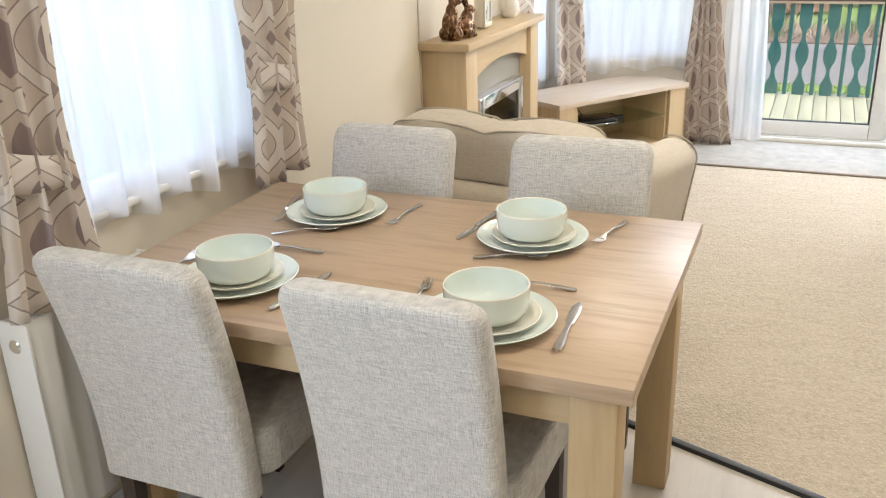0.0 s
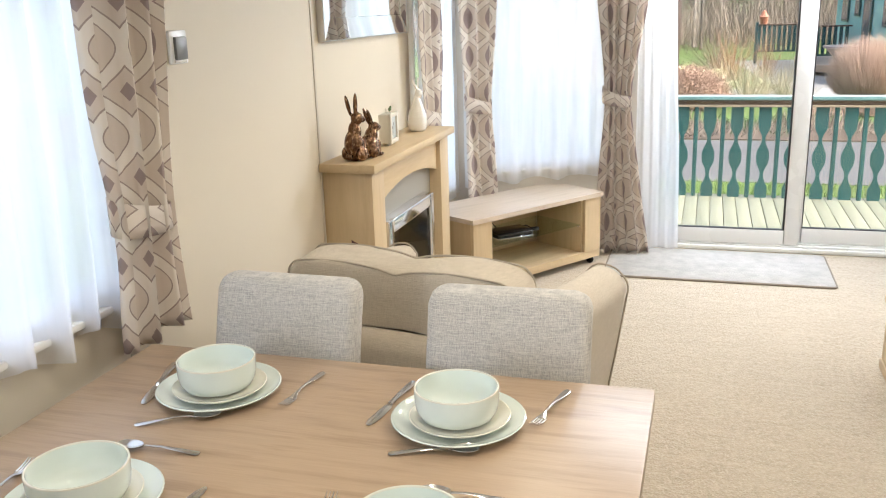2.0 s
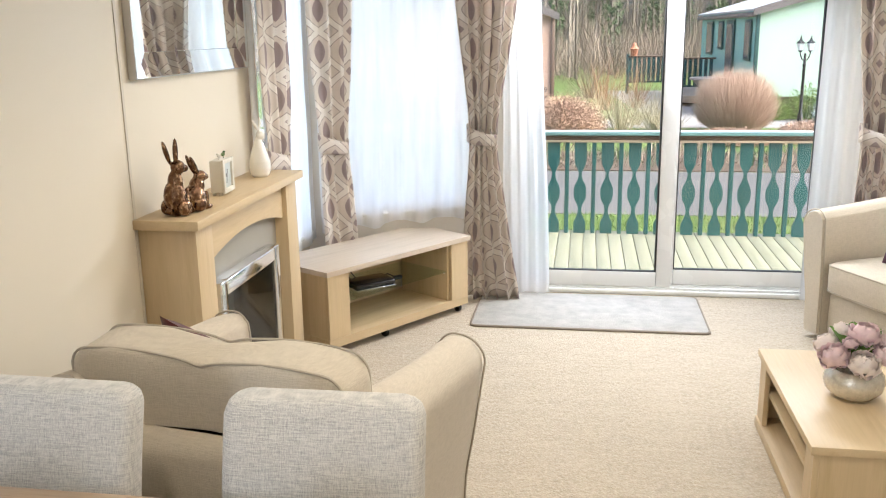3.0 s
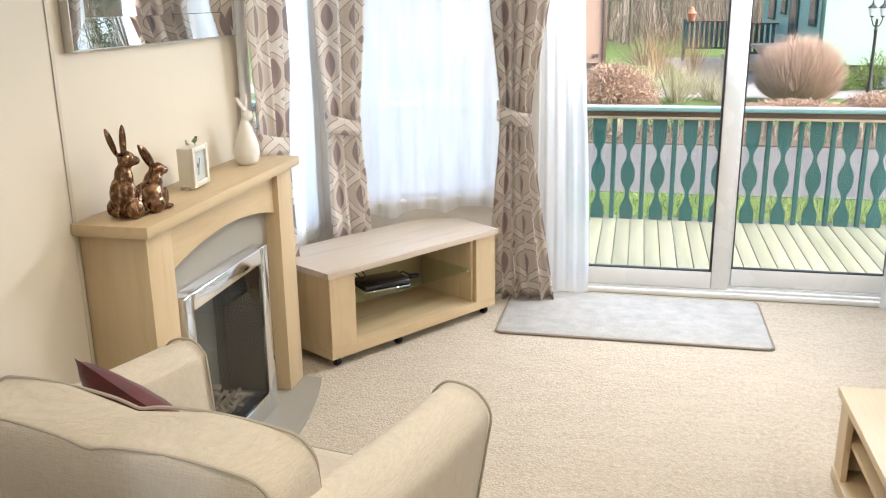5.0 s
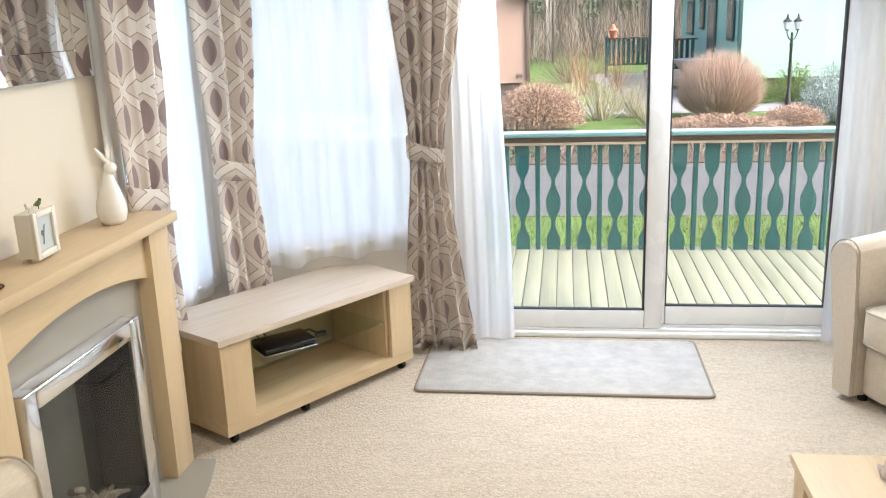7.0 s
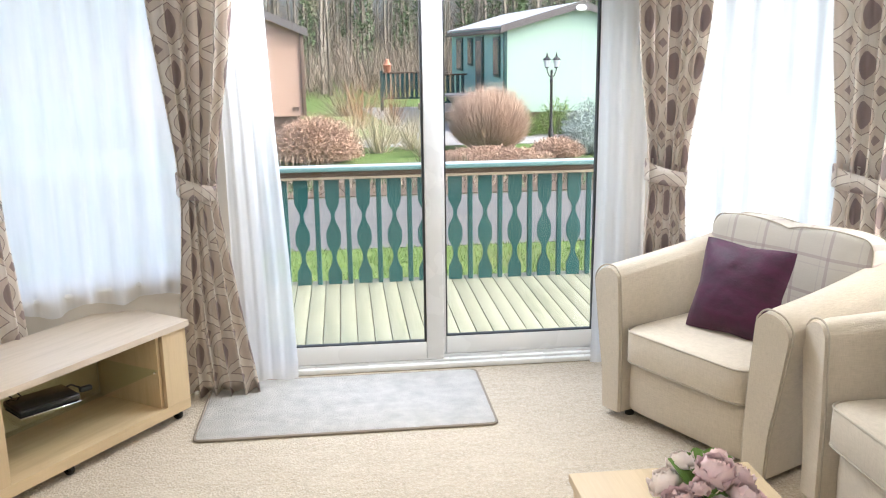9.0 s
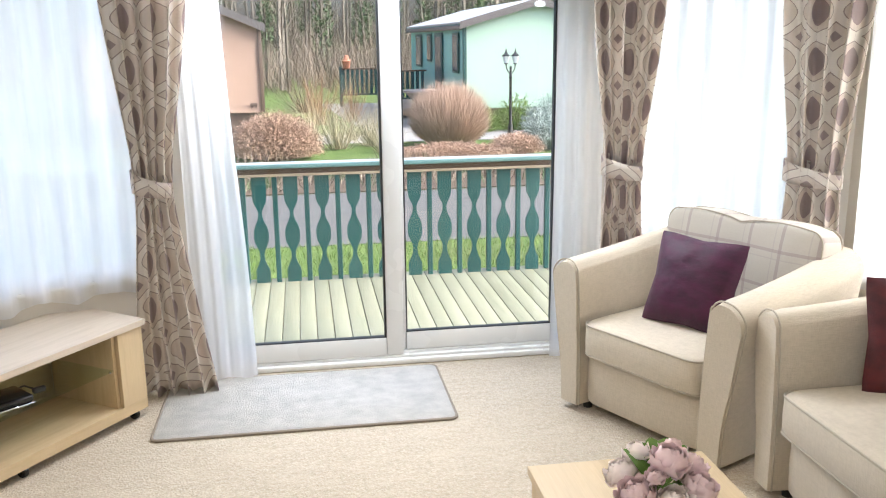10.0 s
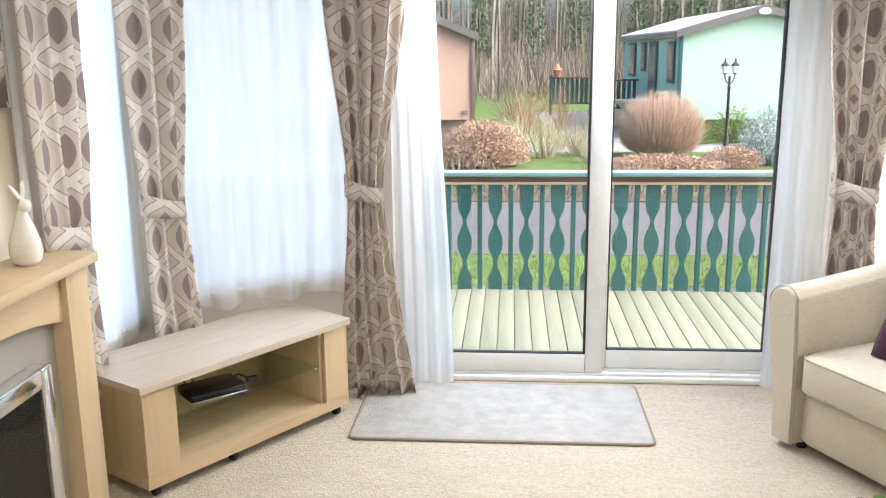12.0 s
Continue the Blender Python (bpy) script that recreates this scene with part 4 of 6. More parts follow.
def dessert_spoon():
    ob = thing("dessert_spoon", (0, 0, 0), 0, "stainless steel dessert spoon lying on the table", "spoon", "cutlery")
    part("handle", ribbon([(-0.090, 0.004, 0.002), (-0.084, 0.0085, 0.002), (-0.055, 0.007, 0.005), (-0.01, 0.0035, 0.010), (0.025, 0.003, 0.009), (0.038, 0.005, 0.006)], 0.003), M_STEEL, ob)
    b = bmesh.new()
    vs = []
    for i in range(9):
        r = i / 8
        vs.append([b.verts.new((0.018 * r * math.cos(a), 0.062 + (0.029 - 0.004 * math.sin(a)) * r * math.sin(a), 0.002 + 0.008 * r * r)) for a in [2 * math.pi * k / 24 for k in range(24)]])
    for p, q in zip(vs, vs[1:]):
        for k in range(24):
            b.faces.new((p[k], p[(k + 1) % 24], q[(k + 1) % 24], q[k]))
    bmesh.ops.remove_doubles(b, verts=b.verts, dist=1e-5)
    bmesh.ops.solidify(b, geom=b.faces[:], thickness=0.0016)
    part("bowl", b, M_STEEL, ob)
    return ob


def lay(maker, spots):
    """Lays pieces from their handle's end to their tip on the table."""
    made = None
    for (ax, ay), (bx, by) in spots:
        m = pose((ax + bx) / 2, (ay + by) / 2, TT + 0.001, 0, 0, math.degrees(math.atan2(-(bx - ax), by - ay)))
        if made is None:
            made = maker()
            made.matrix_world = m
        else:
            copy_thing(made, m)


lay(table_knife, [((-0.384, 1.412), (-0.398, 1.640)), ((-0.998, 1.392), (-0.977, 1.620)), ((-0.752, 2.135), (-0.780, 1.910)), ((-1.358, 2.105), (-1.300, 1.895))])
lay(table_fork, [((-0.712, 1.455), (-0.742, 1.645)), ((-1.328, 1.430), (-1.356, 1.620)), ((-0.408, 2.165), (-0.447, 1.985)), ((-0.980, 2.140), (-0.990, 1.950))])
lay(dessert_spoon, [((-0.695, 1.812), (-0.528, 1.860)), ((-1.255, 1.802), (-1.098, 1.884)), ((-0.428, 1.700), (-0.590, 1.690)), ((-1.065, 1.724), (-1.225, 1.712))])


# ---- radiator and switch ----
def radiator():
    ob = thing("radiator", (-1.635, 1.250, 0.16), 0, "white enamelled steel panel radiator under the dining window", "radiator")
    L, H = 0.46, 0.53
    front = bmesh.new()
    loops = []
    n = 5
    for k in range(n * 8 + 1):
        y = L * k / (n * 8)
        d = 0.006 * (1 if (k % 8) in (2, 3, 4, 5, 6) else 0)
        loops.append([(0.088 + d, y, 0.0), (0.088 + d, y, H - 0.012), (0.086, y, H), (0.080, y, H), (0.080, y, 0.0)])
    part("front_panel", rings(loops), M_RADIATOR, ob)
    part("rear_panel", box(0.012, 0.020, 0.0, L, 0, H, 0.002, 1), M_RADIATOR, ob)
    for yy in (-0.004, L - 0.004):
        part("end_cap", box(0.004, 0.096, yy, yy + 0.008, 0.0, H + 0.004, 0.003), M_RADIATOR, ob)
    for k in range(30):
        y = 0.02 + k * (L - 0.04) / 29
        part("grille_slat", box(0.020, 0.080, y - 0.006, y + 0.006, H - 0.004, H - 0.001), M_RADIATOR, ob, smooth=0)
    part("vent_plug", lathe([(0.0, -0.010), (0.016, -0.010), (0.017, 0.0), (0.012, 0.004), (0.0, 0.004)], 20), M_CHROME, ob, "chrome blanking plug").matrix_local = pose(0.052, -0.006, H - 0.055, 90, 0, 0)
    for yy in (0.10, L - 0.10):
        part("wall_bracket", box(-0.003, 0.012, yy - 0.02, yy + 0.02, 0.05, H - 0.05), M_RADIATOR, ob, smooth=0)
    for yy in (0.05, L - 0.05):
        part("pipe", tube([(0.05, yy, 0.01), (0.05, yy, -0.08), (0.05, yy, -0.166)], 0.0075, 10), M_CHROME, ob)


radiator()
sw = thing("light_switch", (X0, 2.69, 1.478), 0, "white wall switch with a grey rocker", "light switch")
part("plate", box(0, 0.012, -0.045, 0.045, -0.048, 0.048, 0.005), M_UPVC, sw)
part("rocker", box(0.011, 0.022, -0.028, 0.030, -0.036, 0.030, 0.004), M_SWITCHGREY, sw, "grey rocker")
part("lower_strip", box(0.011, 0.015, -0.030, 0.030, -0.044, -0.037, 0.001), M_CERAMIC, sw)
solo("trim", tube([(X0 + 0.035, 4.752, 0.02), (X0 + 0.035, 4.752, 1.2), (X0 + 0.035, 4.752, ZC - 0.01)], 0.015, 12), M_POLE, kind="structure", label="slim silver-grey vertical trim pole")


# ---- fireplace ----
def fireplace():
    ob = thing("fireplace", (X0, 4.195, 0), 0, "oak-effect fireplace surround with chrome electric fire and stone-grey back", "fireplace")
    W, TOP = 0.550, 0.935
    part("mantelshelf", box(0.001, 0.243, -0.580, 0.592, TOP, 0.970, 0.003), M_OAK_Y, ob)
    for s, y0, y1 in ((-1, -W, -W + 0.140), (1, W - 0.140, W)):
        part("pillar", box(0.002, 0.218, y0, y1, 0.0125, TOP - 0.0005, 0.002), M_OAK, ob)
    n = 22
    fr = bmesh.new()
    y0, y1 = -W + 0.141, W - 0.141
    loops = []
    for k in range(n + 1):
        y = y0 + (y1 - y0) * k / n
        q = 2 * k / n - 1
        low = 0.775 + 0.055 * (1 - q * q)
        loops.append([(0.160, y, low), (0.196, y, low), (0.196, y, TOP - 0.001), (0.160, y, TOP - 0.001)])
    part("frieze", rings(loops), M_OAK_Y, ob)
    bp = bmesh.new()
    for a, b, c, d in ((y0, -0.330, 0.0125, 0.85), (0.218, y1, 0.0125, 0.85), (-0.330, 0.218, 0.640, 0.85), (-0.330, 0.218, 0.0125, 0.080)):
        box(0.100, 0.158, a, b, c, d, 0.0, 1, bp)
    part("back_panel", bp, M_STONE, ob, "stone-grey back panel", smooth=0)
    hl = bmesh.new()
    pts = [(0.002, -0.60), (0.002, 0.60)]
    front = [(0.30 + 0.085 * (1 - q * q), 0.56 * q) for q in [1 - 2 * k / 14 for k in range(15)]]
    part("hearth", flat([(0.002, -0.56), *front[::-1], (0.002, 0.56)][::-1], 0.012, 0.011), M_STONE, ob, "stone-grey bowed hearth")
    # the inset fire
    f0, f1, z0, z1 = -0.380, 0.268, 0.014, 0.688
    fire = bmesh.new()
    for a, b, c, d, x1 in ((f0, f0 + 0.062, z0, z1, 0.222), (f1 - 0.062, f1, z0, z1, 0.222), (f0 + 0.062, f1 - 0.062, z1 - 0.062, z1, 0.222), (f0 + 0.062, f1 - 0.062, z0, z0 + 0.085, 0.222)):
        box(0.159, x1, a + 0.0005, b - 0.0005, c, d, 0.007, 3, fire)
    frame_ = part("fire_frame", fire, M_CHROME, ob, "polished chrome fire frame")
    cav = bmesh.new()
    a, b, c, d = f0 + 0.062, f1 - 0.062, z0 + 0.085, z1 - 0.062
    for q in (((0.05, a, c), (0.05, b, c), (0.05, b, d), (0.05, a, d)), ((0.05, a, c), (0.205, a, c), (0.205, a, d), (0.05, a, d)), ((0.05, b, c), (0.205, b, c), (0.205, b, d), (0.05, b, d)), ((0.05, a, c), (0.205, a, c), (0.205, b, c), (0.05, b, c)), ((0.05, a, d), (0.205, a, d), (0.205, b, d), (0.05, b, d))):
        cav.faces.new([cav.verts.new(p) for p in q])
    part("fire_box", cav, M_BLACK, ob, "black fire box", smooth=0)
    part("fire_back", box(0.052, 0.060, a + 0.002, b - 0.10, c + 0.002, d - 0.002, 0.001, 1), M_FIREBACK, ob, "olive-grey fire back")
    part("fire_glass", box(0.206, 0.210, a, b, c, d), M_FIRE_GLASS, ob, smooth=0).visible_shadow = False
    rnd = random.Random(5)
    for k in range(22):
        yy = a + 0.09 + (b - a - 0.20) * (k + rnd.uniform(-0.4, 0.4)) / 21
        zz = c + 0.015 + abs(rnd.gauss(0, 0.055)) * (1 - abs(k - 9) / 16)
        th, L = radians(rnd.uniform(-75, 75)), rnd.uniform(0.03, 0.07)
        bow = rnd.uniform(-0.018, 0.018)
        pts = [(rnd.uniform(0.10, 0.17), yy + L * q * math.cos(th) - bow * (1 - q * q) * math.sin(th), max(c + 0.008, zz + L * q * math.sin(th) + bow * (1 - q * q))) for q in (-1, -0.5, 0, 0.5, 1)]
        log = tube(pts, rnd.uniform(0.006, 0.013), 8, taper=[0.5, 1.0, 1.15, 0.9, 0.4])
        part("log", log, M_EMBER, ob, "grey ceramic log")
    return ob


fireplace()
MT = 0.9702


def blend(ob, size):
    """Melts overlapping volumes into one cast body."""
    mod = ob.modifiers.new("cast", "REMESH")
    mod.mode, mod.voxel_size, mod.use_smooth_shade = "VOXEL", size, True
    sm = ob.modifiers.new("soften", "SMOOTH")
    sm.factor, sm.iterations = 0.5, 5
    return ob


def mantel_rabbits():
    """Two seated hares, one leaning on the other."""
    bm = bmesh.new()
    # taller hare
    ellipsoid((0, -0.030, 0.062), (0.042, 0.040, 0.068), tilt=(4, 0, 0), bm=bm)
    ellipsoid((0.004, -0.028, 0.118), (0.028, 0.027, 0.046), bm=bm)
    ellipsoid((0.012, -0.018, 0.172), (0.025, 0.027, 0.026), bm=bm)
    ellipsoid((0.020, 0.004, 0.166), (0.016, 0.018, 0.014), bm=bm)
    for dx, dy, t in ((-0.004, -0.058, (26, 0, 8)), (0.010, -0.022, (-3, 0, -4))):
        ellipsoid((dx, dy + (0.004 if t[0] > 5 else 0.0), 0.226), (0.0075, 0.0125, 0.050), 12, 10, t, bm)
    for sx in (-0.022, 0.024):
        ellipsoid((sx, 0.002, 0.050), (0.012, 0.014, 0.048), 12, 10, (-8, 0, 0), bm)
        ellipsoid((sx, 0.016, 0.010), (0.013, 0.024, 0.010), 12, 8, (0, 0, 0), bm)
        ellipsoid((sx * 1.6, -0.030, 0.030), (0.018, 0.036, 0.030), 12, 10, (0, 0, 0), bm)
    ellipsoid((0, -0.068, 0.022), (0.016, 0.014, 0.014), 10, 8, (0, 0, 0), bm)
    # shorter hare
    ellipsoid((0.010, 0.062, 0.048), (0.040, 0.050, 0.050), tilt=(-14, 0, 0), bm=bm)
    ellipsoid((0.012, 0.080, 0.088), (0.028, 0.030, 0.038), tilt=(-18, 0, 0), bm=bm)
    ellipsoid((0.016, 0.098, 0.122), (0.022, 0.028, 0.023), bm=bm)
    ellipsoid((0.020, 0.120, 0.118), (0.014, 0.016, 0.013), bm=bm)
    for dx, dz in ((0.004, 0.0), (0.022, -0.004)):
        ellipsoid((dx, 0.062, 0.170 + dz), (0.007, 0.011, 0.044), 12, 10, (30, 0, 0), bm)
    for sx in (-0.016, 0.034):
        ellipsoid((sx, 0.100, 0.034), (0.011, 0.013, 0.036), 12, 10, (-10, 0, 0), bm)
        ellipsoid((sx, 0.112, 0.009), (0.012, 0.022, 0.009), 12, 8, (0, 0, 0), bm)
        ellipsoid((sx * 1.2, 0.058, 0.026), (0.016, 0.034, 0.026), 12, 10, (0, 0, 0), bm)
    return blend(solo("hare_figurine", bm, M_BRONZE, (-1.512, 3.742, MT), -12, "pair of seated bronze hares on the mantelshelf", "figurine"), 0.0028)


mantel_rabbits()
ck = thing("mantel_clock", (-1.530, 4.150, MT), 4, "small cream box frame with birds on top", "picture frame")
part("case", box(-0.026, 0.022, -0.058, 0.058, 0.012, 0.140, 0.003), M_CREAMPAINT, ck)
fr_ = bmesh.new()
for a, b, c, d in ((-0.062, -0.044, 0.008, 0.144), (0.044, 0.062, 0.008, 0.144), (-0.044, 0.044, 0.008, 0.028), (-0.044, 0.044, 0.126, 0.144)):
    box(0.0225, 0.034, a, b, c, d, 0.003, 2, fr_)
part("front_frame", fr_, M_CREAMPAINT, ck)
part("picture", box(0.0226, 0.025, -0.044, 0.044, 0.028, 0.126), M_CARD, ck, smooth=0)
stem = tube([(0.0262, -0.012, 0.045), (0.0262, -0.004, 0.075), (0.0262, 0.004, 0.10)], 0.0012, 6)
ellipsoid((0.0262, -0.012, 0.078), (0.001, 0.007, 0.009), 10, 8, bm=stem)
part("motif", stem, M_SWITCHGREY, ck)
for sy in (-0.048, 0.048):
    part("foot", lathe([(0.0, 0.0), (0.006, 0.001), (0.008, 0.006), (0.005, 0.012), (0.0, 0.012)], 14, (0.012, sy, 0)), M_CREAMPAINT, ck)
    part("foot", lathe([(0.0, 0.0), (0.006, 0.001), (0.008, 0.006), (0.005, 0.012), (0.0, 0.012)], 14, (-0.018, sy, 0)), M_CREAMPAINT, ck)
for k, sy in enumerate((-0.030, 0.024)):
    bird = ellipsoid((0.006, sy, 0.157), (0.007, 0.013, 0.008), 12, 8, (15 if k else -15, 0, 0))
    ellipsoid((0.006, sy + (0.012 if k else -0.010), 0.165), (0.005, 0.006, 0.005), 10, 8, bm=bird)
    ellipsoid((0.006, sy - (0.016 if k else -0.016), 0.158), (0.003, 0.010, 0.002), 10, 6, (20 if k else -20, 0, 0), bird)
    tube([(0.006, sy, 0.151), (0.006, sy, 0.138)], 0.0015, 6, bird)
    part("bird", bird, M_IVY if k else M_CREAMPAINT, ck)

hv = lathe([(0.0, 0.0), (0.034, 0.0), (0.044, 0.012), (0.050, 0.040), (0.048, 0.070), (0.038, 0.105), (0.026, 0.138), (0.018, 0.160), (0.014, 0.176), (0.0, 0.182)], 32)
ellipsoid((0.008, 0.008, 0.186), (0.019, 0.024, 0.021), 16, 12, bm=hv)
ellipsoid((0.006, -0.022, 0.232), (0.006, 0.009, 0.036), 12, 10, (38, 0, 0), hv)
ellipsoid((0.006, 0.006, 0.236), (0.006, 0.009, 0.034), 12, 10, (-4, 0, 0), hv)
blend(solo("hare_vase", hv, M_CERAMIC, (-1.530, 4.585, MT), -20, "glossy white ceramic hare-shaped vase on the mantelshelf", "ornament"), 0.0028)


def wall_mirror():
    y0, y1, z0, z1 = 3.695, 4.735, 1.452, 2.10
    ob = thing("wall_mirror", (X0, (y0 + y1) / 2, z0), 0, "large rectangular wall mirror with a shiny silver border", "mirror")
    w, h, b = (y1 - y0) / 2, z1 - z0, 0.085
    part("backing", box(0.002, 0.012, -w + 0.004, w - 0.004, 0.004, h - 0.004), M_SILVER, ob, smooth=0)
    part("centre_glass", box(0.0125, 0.0165, -w + b, w - b, b, h - b, 0.0015, 1), M_MIRROR, ob)
    for pts in (((-w, 0), (w, 0), (w - b, b), (-w + b, b)), ((-w, h), (-w + b, h - b), (w - b, h - b), (w, h)), ((-w, 0), (-w + b, b), (-w + b, h - b), (-w, h)), ((w, 0), (w, h), (w - b, h - b), (w - b, b))):
        m = bmesh.new()
        hi = [0.030 if abs(abs(p[0]) - w) < 1e-6 and p[1] in (0, h) else 0.020 for p in pts]
        top = [m.verts.new((x, *p)) for p, x in zip(pts, hi)]
        lo = [m.verts.new((0.0128, *p)) for p in pts]
        m.faces.new(top)
        m.faces.new(lo[::-1])
        for k in range(4):
            m.faces.new((lo[k], lo[(k + 1) % 4], top[(k + 1) % 4], top[k]))
        part("frame_strip", m, M_MIRROR, ob, "bevelled mirror-glass strip", smooth=0)
    rim = bmesh.new()
    for a, bb, c, d in ((-w - 0.005, -w - 0.0002, -0.005, h + 0.005), (w + 0.0002, w + 0.005, -0.005, h + 0.005), (-w, w, -0.005, -0.0002), (-w, w, h + 0.0002, h + 0.005)):
        box(0.001, 0.031, a, bb, c, d, 0.001, 1, rim)
    part("edge_rim", rim, M_SILVER, ob)


wall_mirror()


# ---- television stand ----
def tv_stand():
    ang = 55.7
    ob = thing("tv_stand", (-1.320, 4.838, 0), ang, "oak-effect corner television stand on castors, mostly empty", "tv stand")
    L = 1.062
    outline = [(0, 0), (L, 0), (L + 0.02, 0.31), (0.93, 0.455), (0.13, 0.455), (-0.02, 0.31)]
    part("top", flat(outline, 0.452, 0.026), M_PALE, ob, smooth=30)
    inner = [(0.012, 0.014), (L - 0.012, 0.014), (L + 0.004, 0.30), (0.925, 0.442), (0.135, 0.442), (-0.006, 0.30)]
    part("base_board", flat(inner, 0.092, 0.045), M_OAK_X, ob, smooth=30)
    for x0, x1 in ((0.012, 0.150), (L - 0.150, L - 0.012)):
        part("front_panel", box(x0, x1, 0.012, 0.032, 0.0925, 0.4255, 0.0015, 1), M_OAK, ob)
    for pts in (((0.012, 0.033), (0.030, 0.033), (0.014, 0.30), (-0.006, 0.30)), ((L - 0.030, 0.033), (L - 0.012, 0.033), (L + 0.004, 0.30), (L - 0.014, 0.30)), ((0.135, 0.440), (-0.004, 0.302), (0.014, 0.302), (0.150, 0.424)), ((0.925, 0.440), (0.910, 0.424), (L - 0.016, 0.302), (L + 0.002, 0.302))):
        part("side_panel", flat(pts[::-1], 0.4255, 0.333), M_OAK, ob, smooth=0)
    part("back_panel", box(0.152, 0.908, 0.424, 0.440, 0.0925, 0.4255, 0.001, 1), M_OAK_X, ob)
    for x0, x1 in ((0.150, 0.166), (L - 0.166, L - 0.150)):
        part("divider", box(x0, x1, 0.034, 0.40, 0.0925, 0.4255), M_OAK, ob, smooth=0)
    sh = part("glass_shelf", box(0.168, L - 0.168, 0.035, 0.40, 0.262, 0.268, 0.001, 1), M_SHELF_GLASS, ob, "clear glass shelf")
    for x in (0.172, L - 0.172):
        part("shelf_pin", lathe([(0.0, 0.0), (0.006, 0.0), (0.006, 0.008), (0.0, 0.008)], 12, (x, 0.05, 0.2525)), M_CHROME, ob)
    for x, y in ((0.06, 0.05), (0.42, 0.05), (L - 0.06, 0.05), (0.2, 0.40), (0.86, 0.40)):
        wh = lathe([(0.008, -0.010), (0.022, -0.010), (0.024, -0.006), (0.024, 0.006), (0.022, 0.010), (0.008, 0.010)], 18)
        bmesh.ops.rotate(wh, verts=wh.verts, matrix=Matrix.Rotation(radians(90), 3, "Y"))
        bmesh.ops.translate(wh, verts=wh.verts, vec=(x, y, 0.0245))
        box(x - 0.018, x + 0.018, y - 0.015, y + 0.02, 0.036, 0.0470, 0.003, 1, wh)
        part("castor", wh, M_GLOSSBLACK, ob, "black plastic castor")
    m = ob.matrix_world
    bx = thing("set_top_box", m @ Vector((0.42, 0.16, 0.2682)), ang - 14, "small glossy black box with cables on the glass shelf", "media box")
    part("case", box(-0.118, 0.118, -0.078, 0.078, 0.006, 0.036, 0.010, 3), M_GLOSSBLACK, bx)
    part("lower_trim", box(-0.120, 0.120, -0.080, 0.080, 0.0005, 0.0055, 0.002, 1), M_CHROME, bx)
    part("cable", tube([(0.11, 0.06, 0.02), (0.14, 0.05, 0.03), (0.17, 0.03, 0.012), (0.195, 0.04, 0.006)], 0.004, 8), M_BLACK, bx)
    part("plug", box(0.155, 0.205, 0.000, 0.024, 0.001, 0.022, 0.005), M_BLACK, bx)
    part("cable", tube([(-0.07, 0.065, 0.02), (-0.09, 0.11, 0.05), (-0.13, 0.14, 0.07), (-0.16, 0.15, 0.05)], 0.003, 8), M_BLACK, bx)
    part("cable", tube([(-0.04, 0.065, 0.02), (-0.06, 0.11, 0.06), (-0.09, 0.15, 0.04)], 0.003, 8), M_BLACK, bx)


tv_stand()

rug = thing("rug", (-0.045, 5.755, 0.0), 0, "small pale rectangular rug with taupe bound edge", "rug")
rw, rh, rr = 0.648, 0.328, 0.03


def round_rect(a, b, r, z, n=6):
    return [(sx * (a - r) + r * math.cos(radians(a0 + 90 * k / n)), sy * (b - r) + r * math.sin(radians(a0 + 90 * k / n)), z) for sx, sy, a0 in ((1, 1, 0), (-1, 1, 90), (-1, -1, 180), (1, -1, 270)) for k in range(n + 1)]


part("rug_face", rings([round_rect(rw - 0.008, rh - 0.008, rr, z) for z in (0.001, 0.012)] + [round_rect(rw - 0.014, rh - 0.014, rr, 0.016)]), M_RUG, rug)
edge = round_rect(rw - 0.003, rh - 0.003, rr, 0.007)
part("binding", tube(edge + edge[:1], 0.0068, 8), M_RUG_EDGE, rug, "taupe bound edge")


# ---- upholstered seats ----
def arm_profile(q, side, inner, flare, h):
    """Cross-section of a flared arm; side is +1 or -1."""
    pts = [(inner, 0.035), (inner + 0.004, 0.30), (inner + 0.022, h - 0.075), (inner + 0.034, h - 0.028), (inner + 0.060, h - 0.004), (inner + 0.090, h), (inner + 0.126, h - 0.008), (inner + 0.156, h - 0.030), (inner + flare, h - 0.072), (inner + flare - 0.010, h - 0.15), (inner + 0.138, 0.34), (inner + 0.114, 0.20), (inner + 0.106, 0.035)]
    fine = []
    for k in range(len(pts) - 1):
        p0, p1, p2, p3 = pts[max(k - 1, 0)], pts[k], pts[k + 1], pts[min(k + 2, len(pts) - 1)]
        for j in range(3):
            u = j / 3
            fine.append(tuple(0.5 * (2 * b + (c - a) * u + (2 * a - 5 * b + 4 * c - d) * u * u + (3 * b - a - 3 * c + d) * u ** 3) for a, b, c, d in zip(p0, p1, p2, p3)))
    fine.append(pts[-1])
    return [(side * x, z) for x, z in fine]


